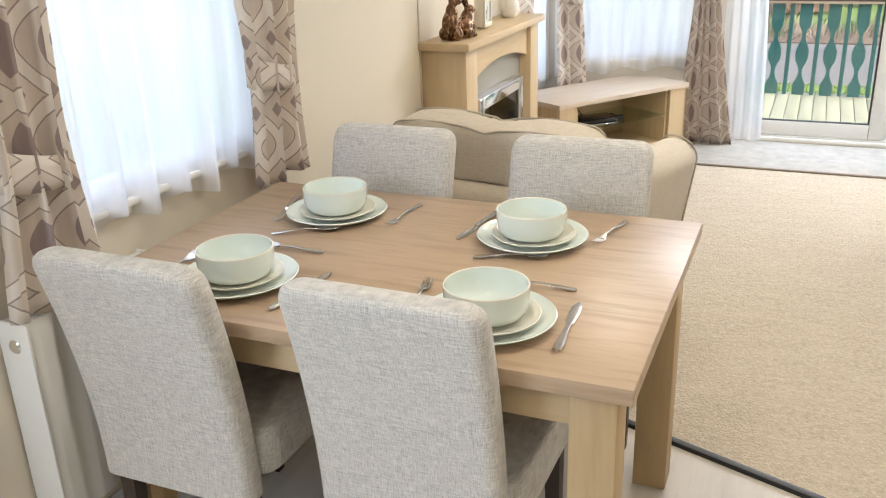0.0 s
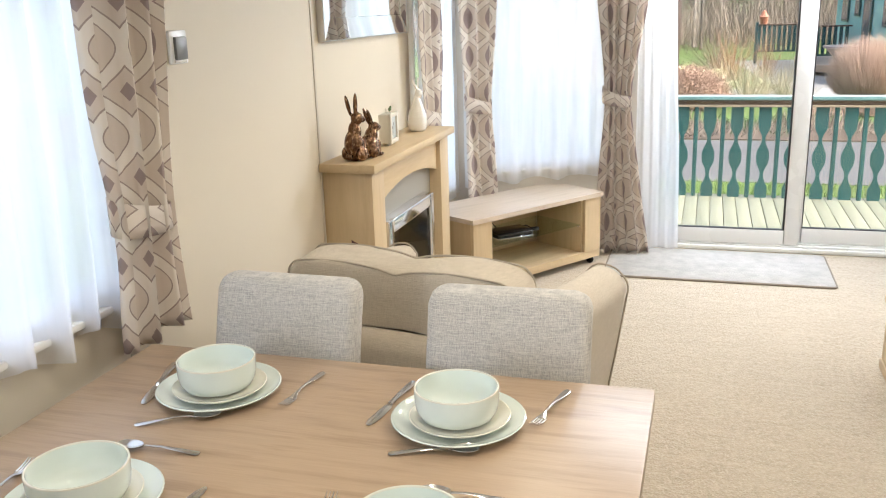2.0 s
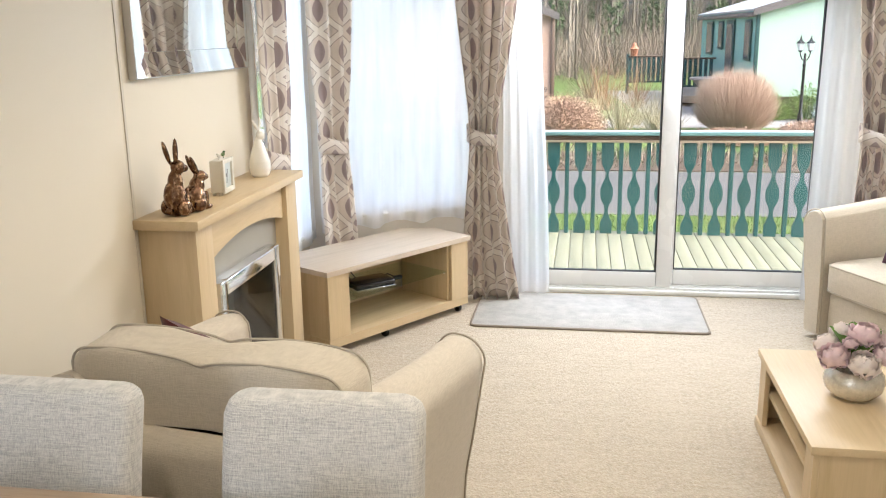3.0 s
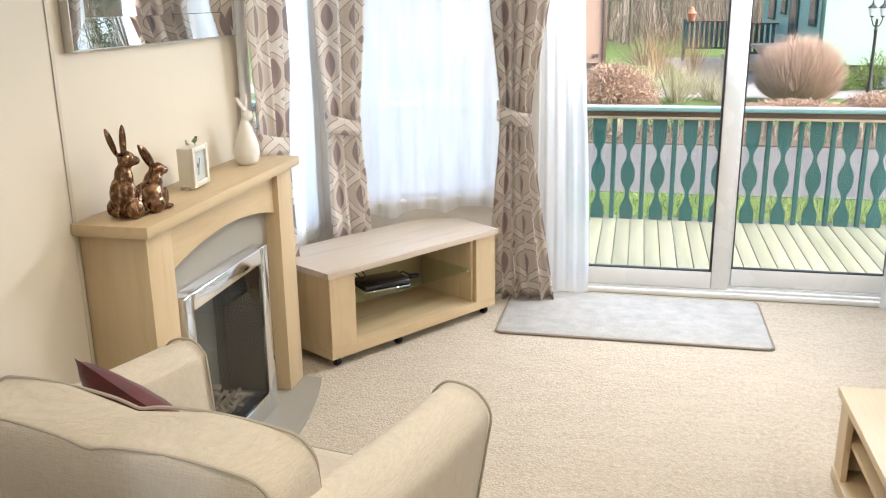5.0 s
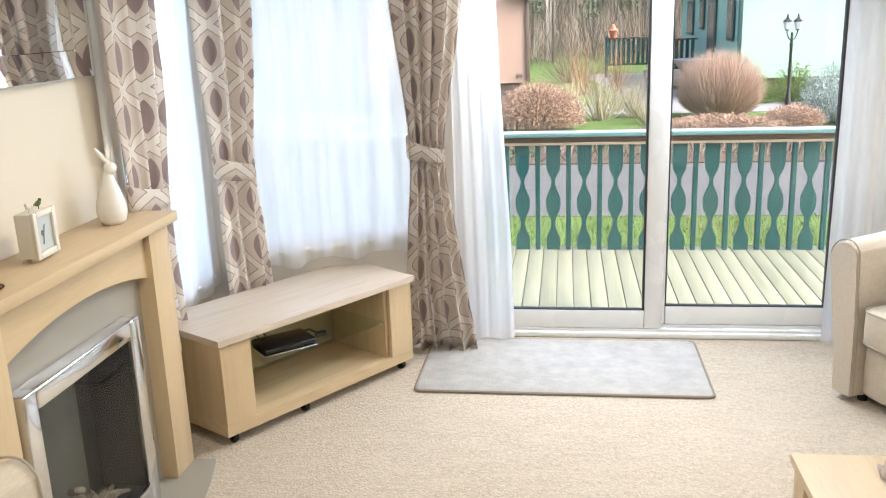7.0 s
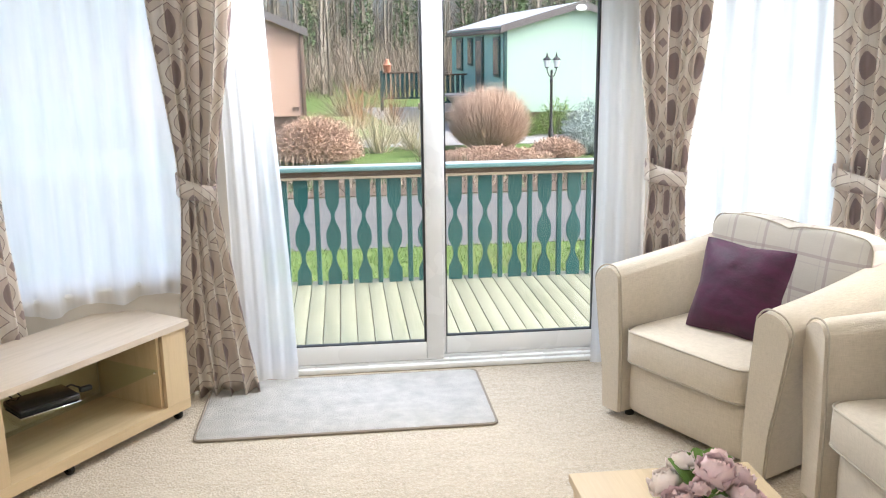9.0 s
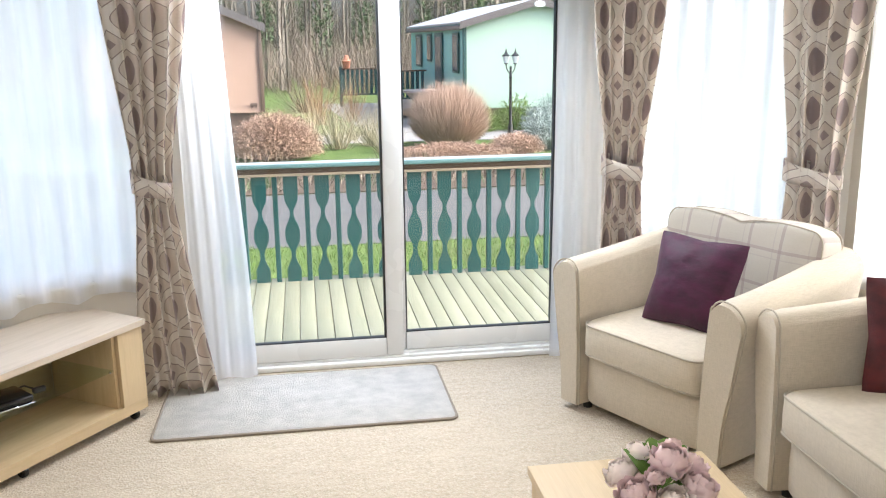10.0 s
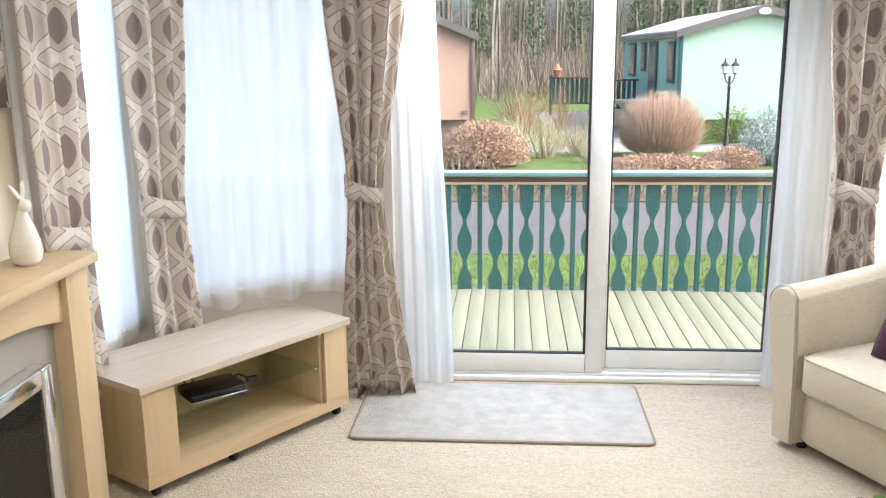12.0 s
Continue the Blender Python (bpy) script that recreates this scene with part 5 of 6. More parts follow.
def tub_seat(name, at, turn, width, label, category, plaid=False, cushions=2, group=""):
    """Armchair or sofa with flared sweeping arms; its front is -y. width: between the arms."""
    ob = thing(name, at, turn, label, category, group)
    inner = width / 2
    for side in (-1, 1):
        loops = []
        for k in range(15):
            q = k / 14
            y = -0.40 + 0.80 * q
            h = 0.680 + 0.085 * q ** 1.4
            shrink = 0.012 if k == 0 else 0.0
            loops.append([(x - side * (0.025 * q * q), y, z) for x, z in arm_profile(q, side, inner - 0.005, 0.178, h - shrink)])
        face = [Vector(p) for p in loops[1]]
        loops[0] = [(p[0] * 1.0 + (side * (inner + 0.07) - p[0]) * 0.10, -0.412, p[2] - 0.012 * (p[2] > 0.3)) for p in loops[1]]
        arm = part("arm", rings(loops), M_SOFA, ob, smooth=60)
        part("piping", tube([(p.x, -0.400, p.z) for p in face], 0.0036, 8), M_PIPING, arm, "taupe piping")
    front = soft_block(width + 0.02, 0.78, 0.240, 0.16, 32, 12)
    bmesh.ops.translate(front, verts=front.verts, vec=(0, 0.015, 0.035 + 0.120))
    part("base", front, M_SOFA, ob)
    back = []
    for z, y0, y1, w in ((0.035, 0.30, 0.42, inner + 0.10), (0.30, 0.30, 0.425, inner + 0.10), (0.50, 0.29, 0.435, inner + 0.10), (0.60, 0.30, 0.44, inner + 0.10), (0.635, 0.32, 0.43, inner + 0.09), (0.648, 0.35, 0.40, inner + 0.06)):
        r = 0.045
        back.append([(sx * (w - r) + r * math.cos(radians(a0 + 15 * k)), (y1 - r if sy > 0 else y0 + r * 0.6) + r * (1 if sy > 0 else 0.6) * math.sin(radians(a0 + 15 * k)), z) for sx, sy, a0 in ((1, 1, 0), (-1, 1, 90), (-1, -1, 180), (1, -1, 270)) for k in range(7)])
    part("back", rings(back), M_SOFA, ob, smooth=60)
    n_seat = 1 if width < 0.8 else cushions
    for k in range(n_seat):
        w = (width - 0.006) / n_seat
        seat = soft_block(w - 0.004, 0.66, 0.160, 0.2, 40, 16, lambda p: Vector((p.x, p.y, p.z + (0.016 * math.cos(p.x / (w / 2) * 1.4) * math.cos(p.y / 0.33 * 1.4) if p.z > 0 else 0))))
        cx_ = -width / 2 + w * (k + 0.5) + 0.003
        bmesh.ops.translate(seat, verts=seat.verts, vec=(cx_, -0.085, 0.348))
        st = part("seat_cushion", seat, M_SOFA, ob, smooth=60)
        for zz in (0.284, 0.417):
            lp = [(cx_ + x, -0.085 + y, zz) for x, y, _ in round_rect((w - 0.004) / 2 - 0.005, 0.3255, 0.066, 0)]
            part("piping", tube(lp + lp[:1], 0.0042, 6), M_PIPING, st, "taupe piping")
    span = width + 0.14
    lobes = cushions
    lean = radians(-6)
    ch, cz, cy_ = 0.42, 0.622, 0.277
    lobe_w = span / lobes

    def near_seam(x):
        """0 over a lobe's middle, 1 at a seam between two lobes."""
        inner_seams = [-span / 2 + lobe_w * i for i in range(1, lobes)]
        return max([math.exp(-((x - c) / 0.035) ** 2) for c in inner_seams] or [0.0])

    def lift(x, z):
        a = ((x + span / 2) / lobe_w) % 1.0 * 2 - 1
        return (0.020 * math.cos(min(1, abs(a)) * 1.45) - 0.006 * near_seam(x)) * max(0.0, z / (ch / 2))

    def puff(p):
        a, b = min(1, abs(((p.x + span / 2) / lobe_w) % 1.0 * 2 - 1)), min(1, abs(p.z / (ch / 2)))
        y = p.y * (0.90 + 0.24 * math.cos(a * 1.2) * math.cos(b * 1.5) - 0.10 * near_seam(p.x))
        wr = 0.006 * noise.noise((p.x * 8, p.z * 8, p.y * 8)) + 0.003 * noise.noise((p.x * 22, p.z * 16, p.y * 22))
        return Vector((p.x, y + wr, p.z + lift(p.x, p.z) + wr * 0.6))
    cu = soft_block(span, 0.185, ch, 0.2, 150, 34, puff)
    bmesh.ops.rotate(cu, verts=cu.verts, matrix=Matrix.Rotation(lean, 3, "X"))
    bmesh.ops.translate(cu, verts=cu.verts, vec=(0, cy_, cz))
    bc = part("back_cushion", cu, M_PLAID if plaid else M_SOFA, ob, "cream plaid back cushion" if plaid else "", smooth=60)

    def settle(x, y, z):
        q = Vector((x, y, z + lift(x, z)))
        q.rotate(Matrix.Rotation(lean, 3, "X"))
        return q + Vector((0, cy_, cz))
    for yy in (-0.070, 0.070):
        lp = [(x, z) for x, z, _ in round_rect(span / 2 - 0.006, ch / 2 - 0.003, 0.05, 0, 6)]
        cord = []
        for (ax, az_), (bx_, bz) in zip(lp, lp[1:] + lp[:1]):
            steps = max(1, int(math.hypot(bx_ - ax, bz - az_) / 0.012))
            cord += [settle(ax + (bx_ - ax) * i / steps, yy, az_ + (bz - az_) * i / steps) for i in range(steps)]
        part("piping", tube(cord + cord[:1], 0.0036, 6), M_PIPING, bc, "taupe piping")
    for sx in (-1, 1):
        for yy in (-0.32, 0.34):
            part("foot", lathe([(0.0, 0.0), (0.020, 0.0), (0.024, 0.040), (0.0, 0.040)], 14, (sx * (inner + 0.02), yy, 0)), M_BLACK, ob, "black foot")
    return ob


tub_seat("armchair", (-0.932, 3.061, 0), 170, 0.64, "cream chenille armchair with plump piped back cushions", "armchair", group="armchairs")
tub_seat("armchair", (1.640, 5.300, 0), -63.5, 0.65, "cream chenille armchair with plaid back cushions", "armchair", True, group="armchairs")
tub_seat("sofa", (1.975, 3.905, 0), -90, 1.30, "cream chenille two-seater sofa beside the coffee table", "sofa")
tp_ = throw_pillow(0.385, 0.14)
solo("scatter_cushion", tp_, M_PLUM, (1.655, 5.235, 0.665), 0, "square plum velvet scatter cushion leaning in the armchair", "cushion", "scatter cushions").matrix_world = pose(1.565, 5.235, 0.617, -20, 2, -52)
solo("scatter_cushion", throw_pillow(0.36, 0.12), M_MAROON, (0, 0, 0), 0, "square maroon satin scatter cushion in the armchair", "cushion", "scatter cushions").matrix_world = pose(-1.165, 3.16, 0.60, 33, 23, -10)

solo("scatter_cushion", throw_pillow(0.40, 0.14), M_MAROON, (0, 0, 0), 0, "square maroon satin scatter cushion leaning on the sofa arm", "cushion", "scatter cushions").matrix_world = pose(2.03, 4.43, 0.615, -16, 0, -24)


# ---- coffee table and flowers ----
def coffee_table():
    x0, x1, y0, y1, h = 0.627, 1.197, 3.460, 4.338, 0.330
    ob = thing("coffee_table", ((x0 + x1) / 2, (y0 + y1) / 2, 0), 0, "oak-effect coffee table with open shelves", "coffee table")
    a, b = (x1 - x0) / 2, (y1 - y0) / 2
    part("top", box(-a, a, -b, b, h - 0.028, h, 0.002), M_OAK_Y, ob)
    part("plinth", box(-a + 0.005, a - 0.005, -b + 0.005, b - 0.005, 0.001, 0.042, 0.002), M_OAK_Y, ob)
    for sx in (-1, 1):
        for sy in (-1, 1):
            xx, yy = sx * (a - 0.022), sy * (b - 0.062)
            part("post", box(xx - 0.010, xx + 0.010, yy - 0.050, yy + 0.050, 0.0425, h - 0.0285, 0.0015, 1), M_OAK, ob)
    for sy in (-1, 1):
        part("end_panel", box(-a + 0.033, a - 0.033, sy * (b - 0.025) - 0.009, sy * (b - 0.025) + 0.009, 0.0425, h - 0.0285), M_OAK, ob, smooth=0)
    part("shelf", box(-a + 0.033, a - 0.033, -b + 0.036, b - 0.036, 0.165, 0.183, 0.001, 1), M_OAK_Y, ob)


coffee_table()


def flowers():
    cx_, cy_, z = 0.860, 3.880, 0.3302
    v = thing("flower_bowl", (cx_, cy_, z), 0, "round crackled mercury-glass bowl of dusky pink peonies", "flower arrangement")
    v.matrix_world = v.matrix_world @ Matrix.Scale(1.10, 4)
    part("bowl", lathe([(0.0, 0.004), (0.045, 0.0), (0.062, 0.006), (0.086, 0.032), (0.092, 0.058), (0.086, 0.082), (0.072, 0.098), (0.066, 0.098), (0.080, 0.078), (0.084, 0.056), (0.070, 0.024), (0.0, 0.012)], 40), M_BOWLGLASS, v, "crackled silvery glass bowl")
    rnd = random.Random(11)
    spots = [(-0.075, -0.045, 0.125, 0.052), (0.0, -0.085, 0.118, 0.052), (0.070, -0.050, 0.130, 0.050), (0.010, -0.020, 0.178, 0.052), (-0.078, 0.040, 0.135, 0.045), (0.085, 0.030, 0.140, 0.046), (0.0, 0.085, 0.135, 0.046), (-0.035, 0.062, 0.165, 0.038), (0.050, 0.055, 0.168, 0.038), (-0.038, -0.058, 0.165, 0.026)]
    for k, (fx, fy, fz, r) in enumerate(spots):
        fx, fy, fz, r = fx * 0.95, fy * 0.95, fz * 1.20, r * 1.02
        bm = bmesh.new()
        axis = Vector((fx * 5, fy * 5, 1.0)).normalized()
        rot = axis.to_track_quat("Z", "Y").to_matrix()
        for layer, (count, rad, open_) in enumerate(((6, 0.62, 6), (8, 0.74, 18), (9, 0.86, 33), (10, 0.95, 50), (10, 1.0, 72))):
            for j in range(count):
                th = 2 * math.pi * (j + 0.5 * layer) / count + rnd.uniform(-0.2, 0.2)
                tip = radians(open_ + rnd.uniform(-9, 9))
                L, w = r * rad * 1.18, r * 0.80 * (0.5 + 0.5 * rad)
                grid = []
                for a in range(5):
                    s = a / 4
                    bend = tip * (1.45 - 0.3 * s) - 0.6 * s * s
                    d, hgt = L * s * math.sin(bend), L * s * math.cos(bend) * 0.9 + r * 0.02 * layer
                    row = []
                    for b in range(5):
                        t = (b / 4 - 0.5) * 2
                        wid = w * math.sin(math.pi * (0.12 + 0.72 * s)) * 0.8
                        cup = -0.32 * w * t * t
                        ruff = 0.10 * r * rnd.uniform(-1, 1) * (s > 0.7)
                        p = Vector((d + cup * math.cos(bend), t * wid, hgt + cup * 0.4 + ruff))
                        p = Matrix.Rotation(th, 3, "Z") @ p
                        row.append(bm.verts.new(Vector((fx, fy, fz - r * 0.35)) + rot @ p))
                    grid.append(row)
                for a in range(4):
                    for b in range(4):
                        bm.faces.new((grid[a][b], grid[a + 1][b], grid[a + 1][b + 1], grid[a][b + 1]))
        head = part("flower", bm, M_PETAL2 if k % 3 == 1 else M_PETAL, v, "dusky pink peony head", smooth=70)
        if k in (3, 9, 7):
            part("stamen", ellipsoid(Vector((fx, fy, fz)) + axis * r * 0.28, (r * 0.22,) * 3, 12, 8), M_STAMEN, head, "yellow centre")
    for k, (th, el) in enumerate(((30, 60), (60, 72), (85, 68), (112, 64), (145, 60), (205, 8), (250, 30), (335, 8))):
        bm = bmesh.new()
        d = Vector((math.cos(radians(th)), math.sin(radians(th)), 0))
        sd = Vector((-d.y, d.x, 0))
        rows = []
        for a in range(7):
            s = a / 6
            c = d * (0.02 + 0.07 * s) + Vector((0, 0, 0.140 + 0.085 * math.sin(radians(el)) * s + 0.02 * math.sin(3 * s)))
            w = 0.030 * math.sin(math.pi * min(0.98, 0.08 + 0.9 * s))
            rows.append([bm.verts.new(c - sd * w), bm.verts.new(c - Vector((0, 0, 0.004))), bm.verts.new(c + sd * w)])
        for p, q in zip(rows, rows[1:]):
            for b in range(2):
                bm.faces.new((p[b], p[b + 1], q[b + 1], q[b]))
        part("leaf", bm, M_LEAF, v, smooth=60)


flowers()


# ---- outdoors ----
GZ = -0.60
solo("ground", flat([(-400, -60), (400, -60), (400, 700), (-400, 700)], GZ, 0.2), M_TURF, kind="structure", smooth=0)
solo("road", flat([(-40, 11.5), (40, 11.5), (40, 14.9), (-40, 14.9)], GZ + 0.006, 0.02), M_PATH, kind="structure", label="grey tarmac drive", smooth=0)
solo("flower_bed", flat([(-40, 14.95), (40, 14.95), (40, 17.2), (-40, 17.2)], GZ + 0.02, 0.03), M_SOIL, kind="structure", label="bark-covered planting bed", smooth=0)
solo("pavement", flat([(-40, 21.4), (40, 21.4), (40, 23.4), (-40, 23.4)], GZ + 0.007, 0.02), M_PAVE, kind="structure", smooth=0)
solo("pavement", flat([(1.6, 23.4), (3.1, 23.4), (3.2, 34.0), (0.6, 34.0)], GZ + 0.008, 0.02), M_PAVE, kind="structure", smooth=0)


def railing():
    ob = thing("deck_railing", (0, 8.06, -0.05), 0, "teal-green wooden deck railing with shaped balusters and brown rail", "railing")
    x0, x1 = -4.2, 6.4
    part("top_rail", box(x0, x1, -0.065, 0.065, 0.815, 0.842, 0.004), M_RAILCAP, ob, "pale teal cap rail")
    # thin strip on the cap, paler than the teal below it
    part("rail_top", box(x0, x1, -0.055, 0.055, 0.8423, 0.8463, 0.001, 1), M_RAILTOP, ob, "pale strip along the top of the rail")
    part("middle_rail", box(x0, x1, -0.030, 0.035, 0.774, 0.8148, 0.003), M_RAILBROWN, ob, "brown stained rail")
    part("lower_rail", box(x0, x1, -0.034, 0.030, 0.756, 0.7735, 0.002, 1), M_RAILCREAM, ob, "bare timber batten")
    H = 0.755
    prof = [(0.0, 0.047), (0.10, 0.049), (0.13, 0.046), (0.17, 0.030), (0.22, 0.017), (0.27, 0.014), (0.31, 0.020), (0.35, 0.034), (0.385, 0.047), (0.44, 0.052), (0.50, 0.050), (0.545, 0.038), (0.59, 0.022), (0.63, 0.014), (0.67, 0.013), (0.70, 0.020), (0.735, 0.034), (0.77, 0.045), (0.85, 0.049), (1.0, 0.049)]
    sb = rings([[(-w, -0.010, H * f), (w, -0.010, H * f), (w, 0.010, H * f), (-w, 0.010, H * f)] for f, w in prof])
    splat = mesh_of("baluster", sb, M_GREEN, 30)
    picket = mesh_of("picket", box(-0.017, 0.017, -0.016, 0.016, 0.0, H, 0.003, 1), M_GREEN, 30)
    pitch = 0.2165
    for k in range(-19, 30):
        p = part("baluster", splat, M_GREEN, ob)
        p.location = (0.104 + pitch * k, 0, 0.0)
        q = part("picket", picket, M_GREEN, ob)
        q.location = (0.104 + pitch * (k + 0.5), 0, 0.0)
    for x in (x0 + 0.05, x1 - 0.05):
        part("post", box(x - 0.045, x + 0.045, -0.045, 0.045, -0.55, 0.814, 0.005), M_GREEN, ob)


railing()


def deck():
    ob = thing("deck", (0, 6.30, -0.05), 0, "weathered timber deck with boards running out from the door", "deck", kind="structure")
    part("frame", box(-4.2, 6.4, 0.0, 1.86, -0.53, -0.032), M_RAILCREAM, ob, smooth=0)
    b = box(-0.0482, 0.0482, 0.0, 1.858, -0.030, 0.0, 0.004, 2)
    board = mesh_of("board", b, M_DECK, 30)
    k = 0
    x = -4.15
    while x < 6.35:
        part("board", board, M_DECK, ob).location = (x, 0.0, 0.0)
        x += 0.1005
        k += 1


deck()


def gabled_home(name, at, turn, w, length, z0, zw, zr, end_mat, side_mat, trim, label, openings):
    """A static caravan: origin at its near front corner, near end along +x, side along +y."""
    ob = thing(name, at, turn, label, "static caravan", "neighbouring caravans")
    pitch = 0.14
    for wall, mat_ in (("end", end_mat), ("side", side_mat)):
        rows = int((zw - z0) / pitch)
        bm = bmesh.new()
        for k in range(rows + 1):
            lo, hi = z0 + k * pitch, min(zw, z0 + (k + 1) * pitch)
            if hi - lo < 0.01:
                continue
            if wall == "end":
                q = [(0, 0.0, hi), (w, 0.0, hi), (w, -0.005, lo), (0, -0.005, lo), (0, 0.05, lo), (w, 0.05, lo), (w, 0.05, hi), (0, 0.05, hi)]
            else:
                q = [(0.0, length, hi), (0.0, 0, hi), (-0.005, 0, lo), (-0.005, length, lo), (0.05, length, lo), (0.05, 0, lo), (0.05, 0, hi), (0.05, length, hi)]
            vs = [bm.verts.new(p) for p in q]
            for f in ((0, 1, 2, 3), (3, 2, 5, 4), (4, 5, 6, 7), (7, 6, 1, 0)):
                bm.faces.new([vs[i] for i in f])
        if wall == "end":
            k = 0
            z = zw
            while z < zr - 0.02:
                z2 = min(zr - 0.005, z + pitch)
                f0, f1 = (z - zw) / (zr - zw), (z2 - zw) / (zr - zw)
                q = [(w / 2 * f0, -0.005, z), (w - w / 2 * f0, -0.005, z), (w - w / 2 * f1, 0.0, z2), (w / 2 * f1, 0.0, z2)]
                bm.faces.new([bm.verts.new(p) for p in q])
                z = z2
        part("wall", bm, mat_, ob, smooth=0)
    part("wall", box(w - 0.05, w, 0.06, length, z0, zw), side_mat, ob, smooth=0)
    part("wall", box(0.06, w - 0.06, length - 0.05, length, z0, zw), end_mat, ob, smooth=0)
    e = 0.14
    for s in (-1, 1):
        bm = bmesh.new()
        lo_x = -e if s < 0 else w + e
        zl = zw - (zr - zw) / (w / 2) * e
        q = [(lo_x, -e, zl + 0.02), (w / 2, -e, zr + 0.02), (w / 2, length + e, zr + 0.02), (lo_x, length + e, zl + 0.02)]
        top = [bm.verts.new((x, y, z + 0.05)) for x, y, z in q]
        low = [bm.verts.new(p) for p in q]
        bm.faces.new(top)
        bm.faces.new(low[::-1])
        for k in range(4):
            bm.faces.new((low[k], low[(k + 1) % 4], top[(k + 1) % 4], top[k]))
        rf = part("roof", bm, M_ROOF, ob, smooth=0)
        bb = bmesh.new()
        q = [(lo_x, zl - 0.10), (w / 2, zr - 0.10), (w / 2, zr + 0.075), (lo_x, zl + 0.075)]
        a = [bb.verts.new((x, -e - 0.03, z)) for x, z in q]
        b = [bb.verts.new((x, -e - 0.002, z)) for x, z in q]
        bb.faces.new(a)
        bb.faces.new(b[::-1])
        for k in range(4):
            bb.faces.new((a[k], a[(k + 1) % 4], b[(k + 1) % 4], b[k]))
        part("barge_board", bb, M_ROOFEDGE, rf, smooth=0)
    part("gutter", box(-e - 0.03, -e + 0.06, -e, length + e, zw - 0.16, zw - 0.05, 0.02), M_ROOFEDGE, ob)
    part("ridge_cap", lathe([(0.0, 0.0), (0.10, 0.0), (0.10, 0.02), (0.0, 0.03)], 16), M_UPVC, ob).matrix_local = pose(w / 2, -e - 0.032, zr - 0.08, 90, 0, 0) @ Matrix.Diagonal((1.4, 0.8, 1, 1))
    for cx_ in (0.0, w):
        part("corner_trim", box(cx_ - 0.045, cx_ + 0.045, -0.04, 0.05, z0, zw - 0.02, 0.006), trim, ob)
    # dark block stands in for the shaded gap below the raised walls
    part("skirting", box(0.10, w - 0.10, 0.10, length - 0.1, GZ - at[2], z0 + 0.02), M_BROWNTRIM, ob, "dark brown fill standing in for the shaded underside", smooth=0)
    for kind, y0, y1, a, b in openings:
        o = part(kind, box(-0.060, -0.024, y0, y1, a, b, 0.01), trim, ob)
        if kind == "window":
            part("pane", box(-0.068, -0.0605, y0 + 0.09, y1 - 0.09, a + 0.07, b - 0.07), M_FARGLASS, o, smooth=0)
        else:
            part("pane", box(-0.068, -0.0605, y0 + 0.16, y1 - 0.16, a + 0.25, b - 0.12), M_FARGLASS, o, smooth=0)
    return ob


green = gabled_home("caravan", (4.06, 24.0, 0), 1.2, 3.75, 9.2, -0.10, 2.00, 2.52, M_MINTSIDE, M_TEALSIDE, M_DARKTRIM, "pale green clad static caravan with grey pitched roof",
                    [("window", 0.55, 1.35, 0.75, 1.78), ("door", 2.9, 4.1, -0.05, 1.80), ("window", 4.7, 5.5, 0.95, 1.78), ("window", 6.6, 7.8, 0.75, 1.78)])
tan_home = gabled_home("caravan", (-4.55, 21.8, 0), 3.4, 3.70, 9.0, 0.08, 1.96, 2.75, M_TAN, M_TAN, M_BROWNTRIM, "tan brown clad static caravan beside the lawn", [])
num = bpy.data.curves.new("house_number", "FONT")
num.body, num.size, num.extrude, num.align_x = "99", 0.17, 0.004, "CENTER"
num_ob = new("house_number", num)
num_ob.parent = tan_home
num_ob.matrix_local = pose(3.50, -0.034, 0.17, 90, 0, 0)
num.materials.append(M_BLACK)


def far_railing(at, turn, length, label):
    ob = thing("far_railing", at, turn, label, "railing", "neighbouring railings")
    part("top_rail", box(0, length, -0.05, 0.05, 0.94, 0.99, 0.005), M_RAILBROWN, ob)
    part("bottom_rail", box(0, length, -0.03, 0.03, 0.08, 0.14), M_GREEN, ob, smooth=0)
    slat = mesh_of("slat", box(-0.05, 0.05, -0.012, 0.012, 0.10, 0.94), M_GREEN, 0)
    n = int(length / 0.16)
    for k in range(n):
        part("slat", slat, M_GREEN, ob).location = (0.08 + k * 0.16, 0, 0)
    for x in (0.0, length):
        part("post", box(x - 0.05, x + 0.05, -0.05, 0.05, GZ - at[2], 1.05, 0.006), M_GREEN, ob)
    return ob


far_railing((2.45, 27.2, -0.35), 84, 2.6, "green slatted railing on the neighbour's ramp")
far_railing((2.6, 29.9, -0.30), 2, 1.4, "brown-topped railing beside the neighbour's door")
far_railing((1.35, 32.5, -0.30), 4, 1.6, "green slatted railing of a distant deck")
solo("deck", box(2.5, 4.0, 27.2, 31.5, -0.50, -0.30, 0.01), M_RAILCREAM, kind="structure", label="neighbour's raised entrance deck")
solo("wooden_table", lathe([(0.02, GZ + 0.25), (0.55, GZ + 0.86), (0.62, GZ + 0.87), (0.62, GZ + 0.92), (0.0, GZ + 0.95)], 24, (3.25, 25.2, 0)), M_PAVE, label="pale round-topped garden table cover beside the caravan", category="table cover")
solo("plant_pot", lathe([(0.0, 0.0), (0.10, 0.0), (0.14, 0.22), (0.16, 0.24), (0.10, 0.30), (0.06, 0.42), (0.0, 0.45)], 16, (1.55, 32.4, 0.69)), M_TERRACOTTA, label="terracotta ornament on the distant railing", category="garden ornament")


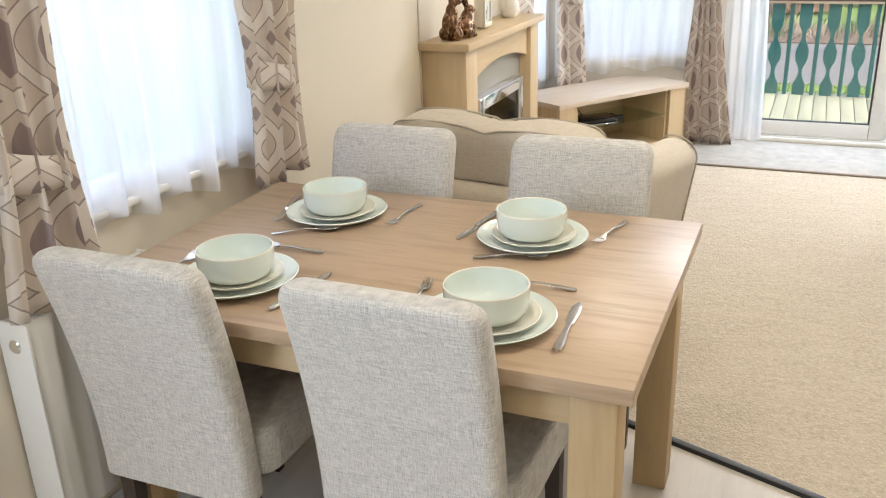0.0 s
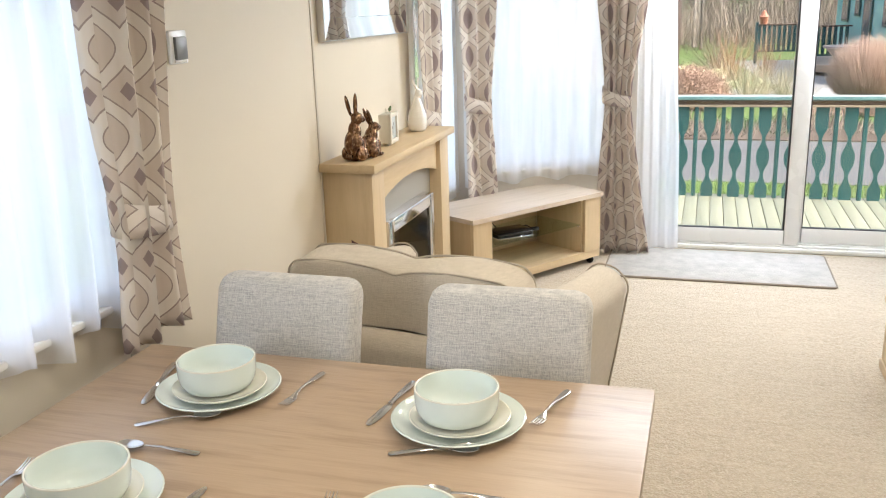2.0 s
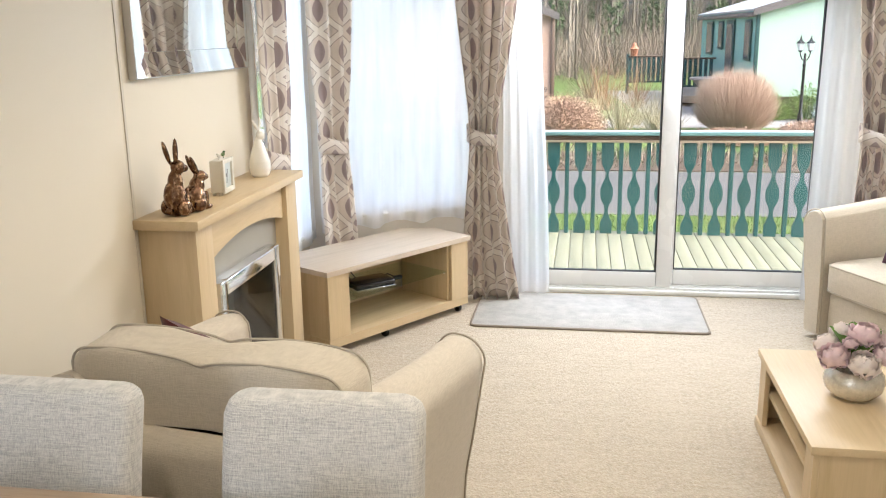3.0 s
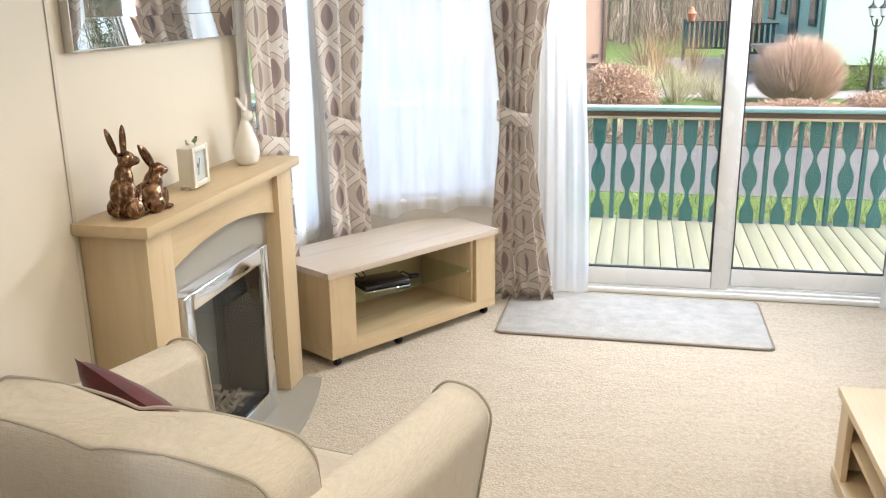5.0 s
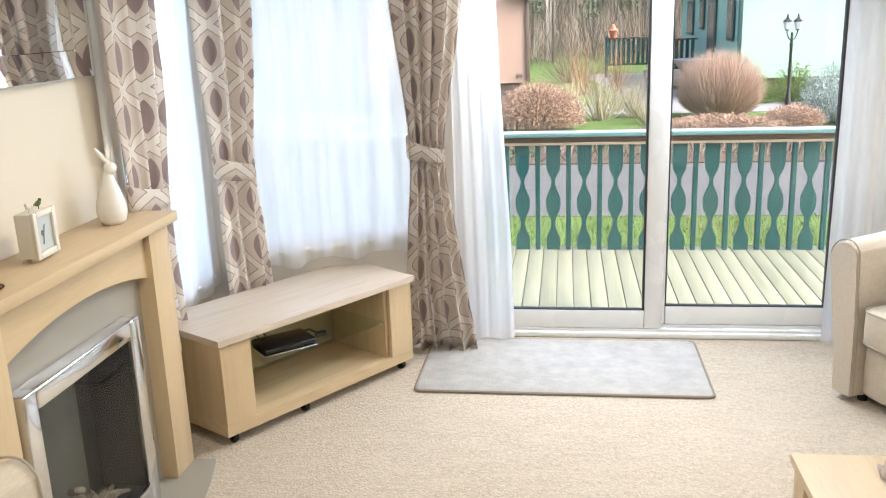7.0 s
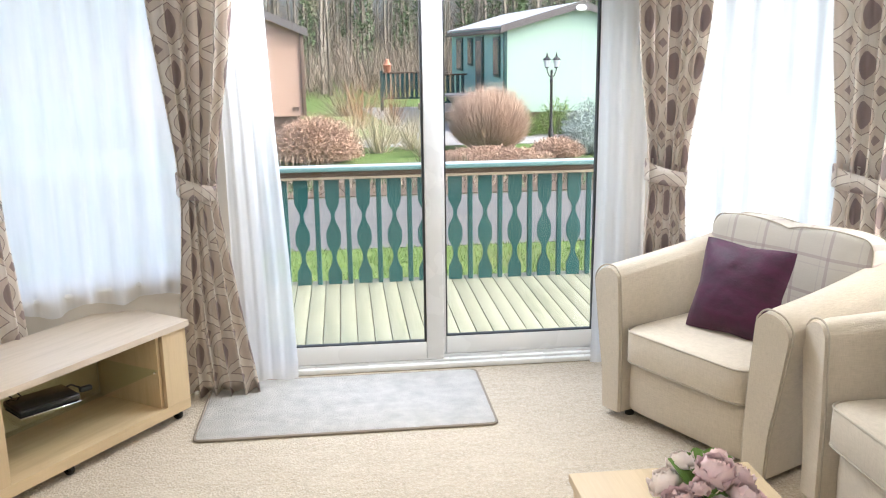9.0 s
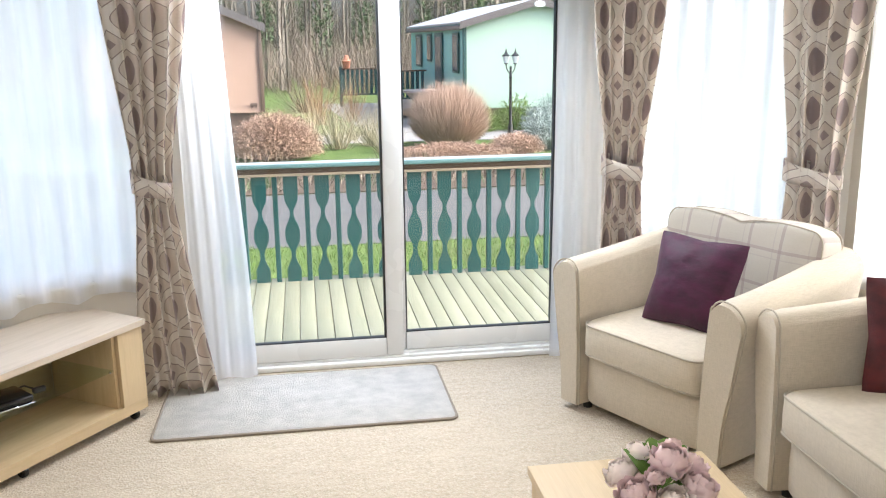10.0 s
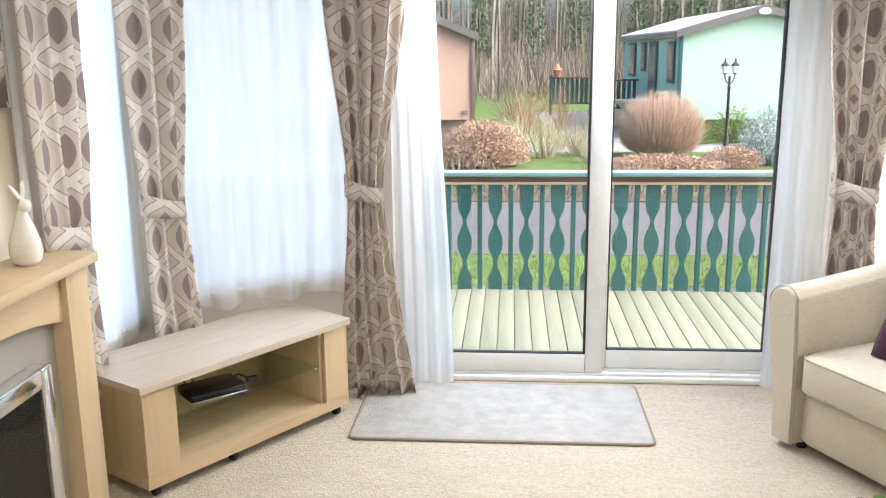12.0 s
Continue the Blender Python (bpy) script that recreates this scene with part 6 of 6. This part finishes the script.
def lamp_post():
    ob = thing("street_lamp", (4.60, 21.3, GZ), 0, "black cast garden lamp post with two lanterns", "lamp post")
    part("post", lathe([(0.0, 0.0), (0.11, 0.0), (0.11, 0.05), (0.07, 0.09), (0.055, 0.32), (0.035, 0.38), (0.030, 1.35), (0.045, 1.38), (0.028, 1.42), (0.025, 1.62), (0.0, 1.63)], 16), M_BLACK, ob)
    for sx in (-1, 1):
        part("arm", tube([(0, 0, 1.45), (sx * 0.06, 0, 1.50), (sx * 0.10, 0, 1.60), (sx * 0.105, 0, 1.66)], 0.013, 8), M_BLACK, ob)
        ln = part("lantern", lathe([(0.0, 1.66), (0.035, 1.66), (0.05, 1.68), (0.045, 1.685)], 6, (sx * 0.105, 0, 0)), M_BLACK, ob, smooth=0)
        part("glass", lathe([(0.047, 1.685), (0.085, 1.83), (0.0, 1.832)], 6, (sx * 0.105, 0, 0)), M_LAMPGLASS, ln, smooth=0)
        part("cap", lathe([(0.098, 1.833), (0.085, 1.86), (0.035, 1.90), (0.02, 1.93), (0.012, 1.99), (0.0, 2.0)], 6, (sx * 0.105, 0, 0)), M_BLACK, ln, smooth=0)


lamp_post()


def blades(name, spots, material, label, category, at=(0, 0, 0), kind="", group=""):
    """Thin tapering stems and leaves: rows of (base, tip, half width, bend)."""
    verts, faces = [], []
    for (b, t, w, bend) in spots:
        b, t = Vector(b), Vector(t)
        d = t - b
        s = d.cross(Vector((random.uniform(-1, 1), random.uniform(-1, 1), 0.3)))
        if s.length < 1e-6:
            continue
        s = s.normalized() * w
        m = b + d * 0.55 + Vector(bend)
        n = len(verts)
        verts += [b - s, b + s, m - s * 0.7, m + s * 0.7, t]
        faces += [(n, n + 1, n + 3, n + 2), (n + 2, n + 3, n + 4)]
    me = bpy.data.meshes.new(name)
    me.from_pydata([tuple(v) for v in verts], [], faces)
    me.materials.append(material)
    ob = new(name, me)
    ob.matrix_world = pose(*at)
    return tagged(ob, label, category, group, kind)


def dome_shrub(at, rx, ry, h, count, material, label, fuzz=0.12, width=0.006, group="", leafy_tips=0, low=0.0, ball=False):
    rows = []
    rnd = random.Random(int(at[0] * 100) + count)
    for _ in range(count):
        th, u = rnd.uniform(0, 2 * math.pi), rnd.uniform(low, 1)
        el = math.asin(u)
        r = rnd.uniform(0.80, 1.0 + fuzz)
        bulge = 1.0
        if ball:
            el = math.asin(rnd.uniform(-0.55, 1))
        tip = Vector((rx * r * math.cos(th) * math.cos(el) * bulge, ry * r * math.sin(th) * math.cos(el) * bulge, h * ((0.47 + 0.53 * r * math.sin(el)) if ball else (0.10 + 0.90 * r * math.sin(el)))))
        if ball:
            foot = Vector((rx * 0.45 * r * math.cos(th) * math.cos(el), ry * 0.45 * r * math.sin(th) * math.cos(el), 0.0))
            base = tip.lerp(foot, rnd.uniform(0.25, 1.0))
        elif rnd.random() < 0.4:
            base = Vector((rx * 0.25 * math.cos(th), ry * 0.25 * math.sin(th), 0.0))
        else:
            base = tip.lerp(Vector((0, 0, 0.35 * h)), rnd.uniform(0.12, 0.4))
        if ball:
            tip = tip + Vector((rnd.gauss(0, 0.05), rnd.gauss(0, 0.05), rnd.gauss(0, 0.03)))
        rows.append((base, tip, width * rnd.uniform(0.6, 1.3), (rnd.uniform(-0.04, 0.04), rnd.uniform(-0.04, 0.04), rnd.uniform(-0.02, 0.05))))
        for _ in range(leafy_tips):
            p = tip * rnd.uniform(0.8, 1.03)
            q = p + Vector((rnd.uniform(-1, 1), rnd.uniform(-1, 1), rnd.uniform(-0.5, 1))) * 0.055
            rows.append((p, q, width * 1.3, (0, 0, 0)))
    return blades("shrub", rows, material, label, "shrub", at, group=group)


dome_shrub((3.08, 20.5, GZ), 0.86, 0.80, 1.42, 17000, M_TWIG, "large round bare-twigged brown shrub", 0.10, 0.0027, "garden shrubs", 0, ball=True)
dome_shrub((-0.55, 19.1, GZ), 0.85, 0.6, 0.84, 5600, M_RUSSET, "low mound shrub with russet dead leaves", 0.16, 0.006, "garden shrubs", 2)
dome_shrub((2.75, 18.4, GZ), 1.0, 0.45, 0.27, 3000, M_RUSSET, "low spreading russet shrub", 0.25, 0.006, "garden shrubs", 2)
dome_shrub((4.15, 18.9, GZ), 0.50, 0.45, 0.36, 1800, M_RUSSET, "small russet winter shrub", 0.25, 0.006, "garden shrubs", 2)
dome_shrub((4.95, 19.4, GZ), 0.60, 0.5, 0.75, 900, M_SILVERLEAF, "silvery green leafy shrub", 0.3, 0.008, "garden shrubs", 2)
dome_shrub((5.9, 22.6, GZ), 0.65, 0.5, 0.8, 800, M_SILVERLEAF, "pale leafy shrub by the caravan", 0.3, 0.008, "garden shrubs", 2)
dome_shrub((-2.6, 20.2, GZ), 0.9, 0.7, 0.8, 1200, M_RUSSET, "low russet shrub beside the tan caravan", 0.25, 0.007, "garden shrubs", 2)
for gx, gy, gw, gh in ((4.35, 23.1, 0.45, 0.55), (5.2, 23.3, 0.5, 0.75), (6.3, 23.2, 0.6, 0.6), (7.2, 23.3, 0.5, 0.7)):
    dome_shrub((gx, gy, GZ), gw, 0.35, gh, 420, M_GRASSBLADE, "low green leafy plant at the caravan's foot", 0.3, 0.009, "garden shrubs", 2)
rnd = random.Random(21)
for bx, by, w, h, n, mt, lb in ((0.70, 20.4, 0.85, 1.10, 230, M_STRAW, "airy clump of straw-coloured ornamental grass"), (1.45, 20.9, 0.75, 1.05, 200, M_STRAW, "airy clump of straw-coloured ornamental grass"), (0.45, 26.0, 1.0, 1.55, 200, M_REDSTEM, "clump of orange winter dogwood stems"), (1.35, 26.6, 0.9, 1.5, 180, M_REDSTEM, "clump of orange winter dogwood stems"), (0.15, 21.2, 0.7, 1.0, 260, M_STRAW, "straw-coloured ornamental grass"), (1.1, 22.0, 0.9, 0.8, 160, M_STRAW, "straw-coloured ornamental grass"), (0.1, 30.5, 1.4, 1.2, 300, M_BRUSH, "thicket of bare brown stems"), (1.6, 19.6, 0.5, 0.7, 220, M_STRAW, "low straw-coloured grass")):
    rows = []
    for _ in range(n):
        a, r = rnd.uniform(0, 6.283), abs(rnd.gauss(0, 0.45))
        b = Vector((0.3 * w * r * math.cos(a), 0.3 * w * r * math.sin(a), 0))
        t = Vector((w * r * 1.3 * math.cos(a) + rnd.gauss(0, 0.12), w * r * 1.3 * math.sin(a), h * rnd.uniform(0.25, 1.05)))
        rows.append((b, t, rnd.uniform(0.003, 0.006), (rnd.gauss(0, 0.05), rnd.gauss(0, 0.03), 0.05)))
    blades("ornamental_grass", rows, mt, lb, "ornamental grass", (bx, by, GZ), group="ornamental grasses")
# low planting in the bed along the drive
rows, rows2 = [], []
for _ in range(5200):
    x, y = rnd.uniform(-7, 9), rnd.uniform(15.0, 16.8)
    k = noise.noise((x * 0.9, y * 0.9, 4.0))
    h = max(0.05, 0.30 + 0.45 * k)
    b = Vector((x, y, GZ))
    t = b + Vector((rnd.gauss(0, 0.08), rnd.gauss(0, 0.08), h * rnd.uniform(0.4, 1.1)))
    (rows2 if noise.noise((x * 1.3, y, 9.0)) > 0.12 else rows).append((b + Vector((0, 0, 0.3 * (t.z - b.z))), t, rnd.uniform(0.005, 0.011), (0.02, 0, 0.02)))
blades("bed_planting", rows, M_BRUSH, "brown dead leaves and stems in the bed", "bedding plants", kind="stuff")
blades("bed_planting", rows2, M_IVY, "low green plants in the bed", "bedding plants", kind="stuff")
# grass tufts
rows = []
for _ in range(16000):
    x, y = rnd.uniform(-3.5, 6), rnd.uniform(8.3, 11.5)
    b = Vector((x, y, GZ))
    rows.append((b, b + Vector((rnd.gauss(0, 0.02), rnd.gauss(0, 0.02), rnd.uniform(0.03, 0.07))), 0.004, (0, 0, 0)))
blades("lawn_grass", rows, M_GRASSBLADE, "short green lawn grass", "grass", kind="stuff")


# woodland behind
def woodland():
    rnd = random.Random(3)
    tv, tf, bv, iv = [], [], [], []

    def limb(p, q, r0, r1, seg=5):
        d = (q - p).normalized()
        s = d.orthogonal().normalized()
        u = d.cross(s)
        n = len(tv)
        for c, r in ((p, r0), (q, r1)):
            for k in range(seg):
                a = 2 * math.pi * k / seg
                tv.append(c + r * (math.cos(a) * s + math.sin(a) * u))
        for k in range(seg):
            tf.append((n + k, n + (k + 1) % seg, n + seg + (k + 1) % seg, n + seg + k))
    for k in range(470):
        x, y = rnd.uniform(-26, 42), rnd.uniform(42, 84)
        h = rnd.uniform(11, 17)
        r = rnd.uniform(0.05, 0.15)
        base = Vector((x, y, GZ))
        p = base
        parts = 5
        lean = Vector((rnd.gauss(0, 0.03), rnd.gauss(0, 0.03), 0))
        for j in range(parts):
            q = p + Vector((rnd.gauss(0, 0.08), rnd.gauss(0, 0.08), h / parts)) + lean * h / parts
            limb(p, q, r * (1 - j / (parts + 0.5)), r * (1 - (j + 1) / (parts + 0.5)))
            for _ in range(7):
                a, f = rnd.uniform(0, 6.283), rnd.random()
                s = p.lerp(q, f)
                L = rnd.uniform(0.6, 2.2) * (1 - 0.12 * j)
                e = s + Vector((math.cos(a) * L * 0.7, math.sin(a) * L * 0.7, L * rnd.uniform(0.3, 1.0)))
                limb(s, e, r * 0.22, 0.006, 3)
                for _ in range(4):
                    s2 = s.lerp(e, rnd.uniform(0.3, 1))
                    bv.append((s2, s2 + Vector((rnd.gauss(0, 0.35), rnd.gauss(0, 0.35), rnd.uniform(0.1, 0.8))), 0.010, (0, 0, 0)))
            p = q
        if rnd.random() < 0.20:
            top = rnd.uniform(0.35, 0.8) * h
            for _ in range(800):
                zz = rnd.uniform(0, top)
                a = rnd.uniform(0, 6.283)
                rr = r + rnd.uniform(0.05, 0.35)
                c = base + lean * zz + Vector((rr * math.cos(a), rr * math.sin(a), zz))
                iv.append((c, c + Vector((rnd.gauss(0, 0.12), rnd.gauss(0, 0.12), rnd.gauss(0, 0.12))), 0.045, (0, 0, 0)))
    me = bpy.data.meshes.new("woodland_trunks")
    me.from_pydata([tuple(v) for v in tv], [], tf)
    me.materials.append(M_BARK)
    wd = tagged(new("woodland", me), "dense bare winter woodland behind the caravans", "woodland", kind="stuff")
    for _ in range(42000):
        x, y = rnd.uniform(-22, 36), rnd.uniform(38, 62)
        z = abs(rnd.gauss(0, 1.5))
        b = Vector((x, y, GZ + z * 0.5))
        bv.append((b, b + Vector((rnd.gauss(0, 0.35), rnd.gauss(0, 0.35), rnd.uniform(0.4, 1.7))), 0.011, (rnd.gauss(0, 0.1), 0, 0.1)))
    blades("woodland_brush", bv, M_BRUSH, "tangled bare twigs and undergrowth", "undergrowth", kind="stuff")
    blades("ivy", iv, M_IVY, "dark ivy on the woodland trunks", "ivy", kind="stuff")


woodland()
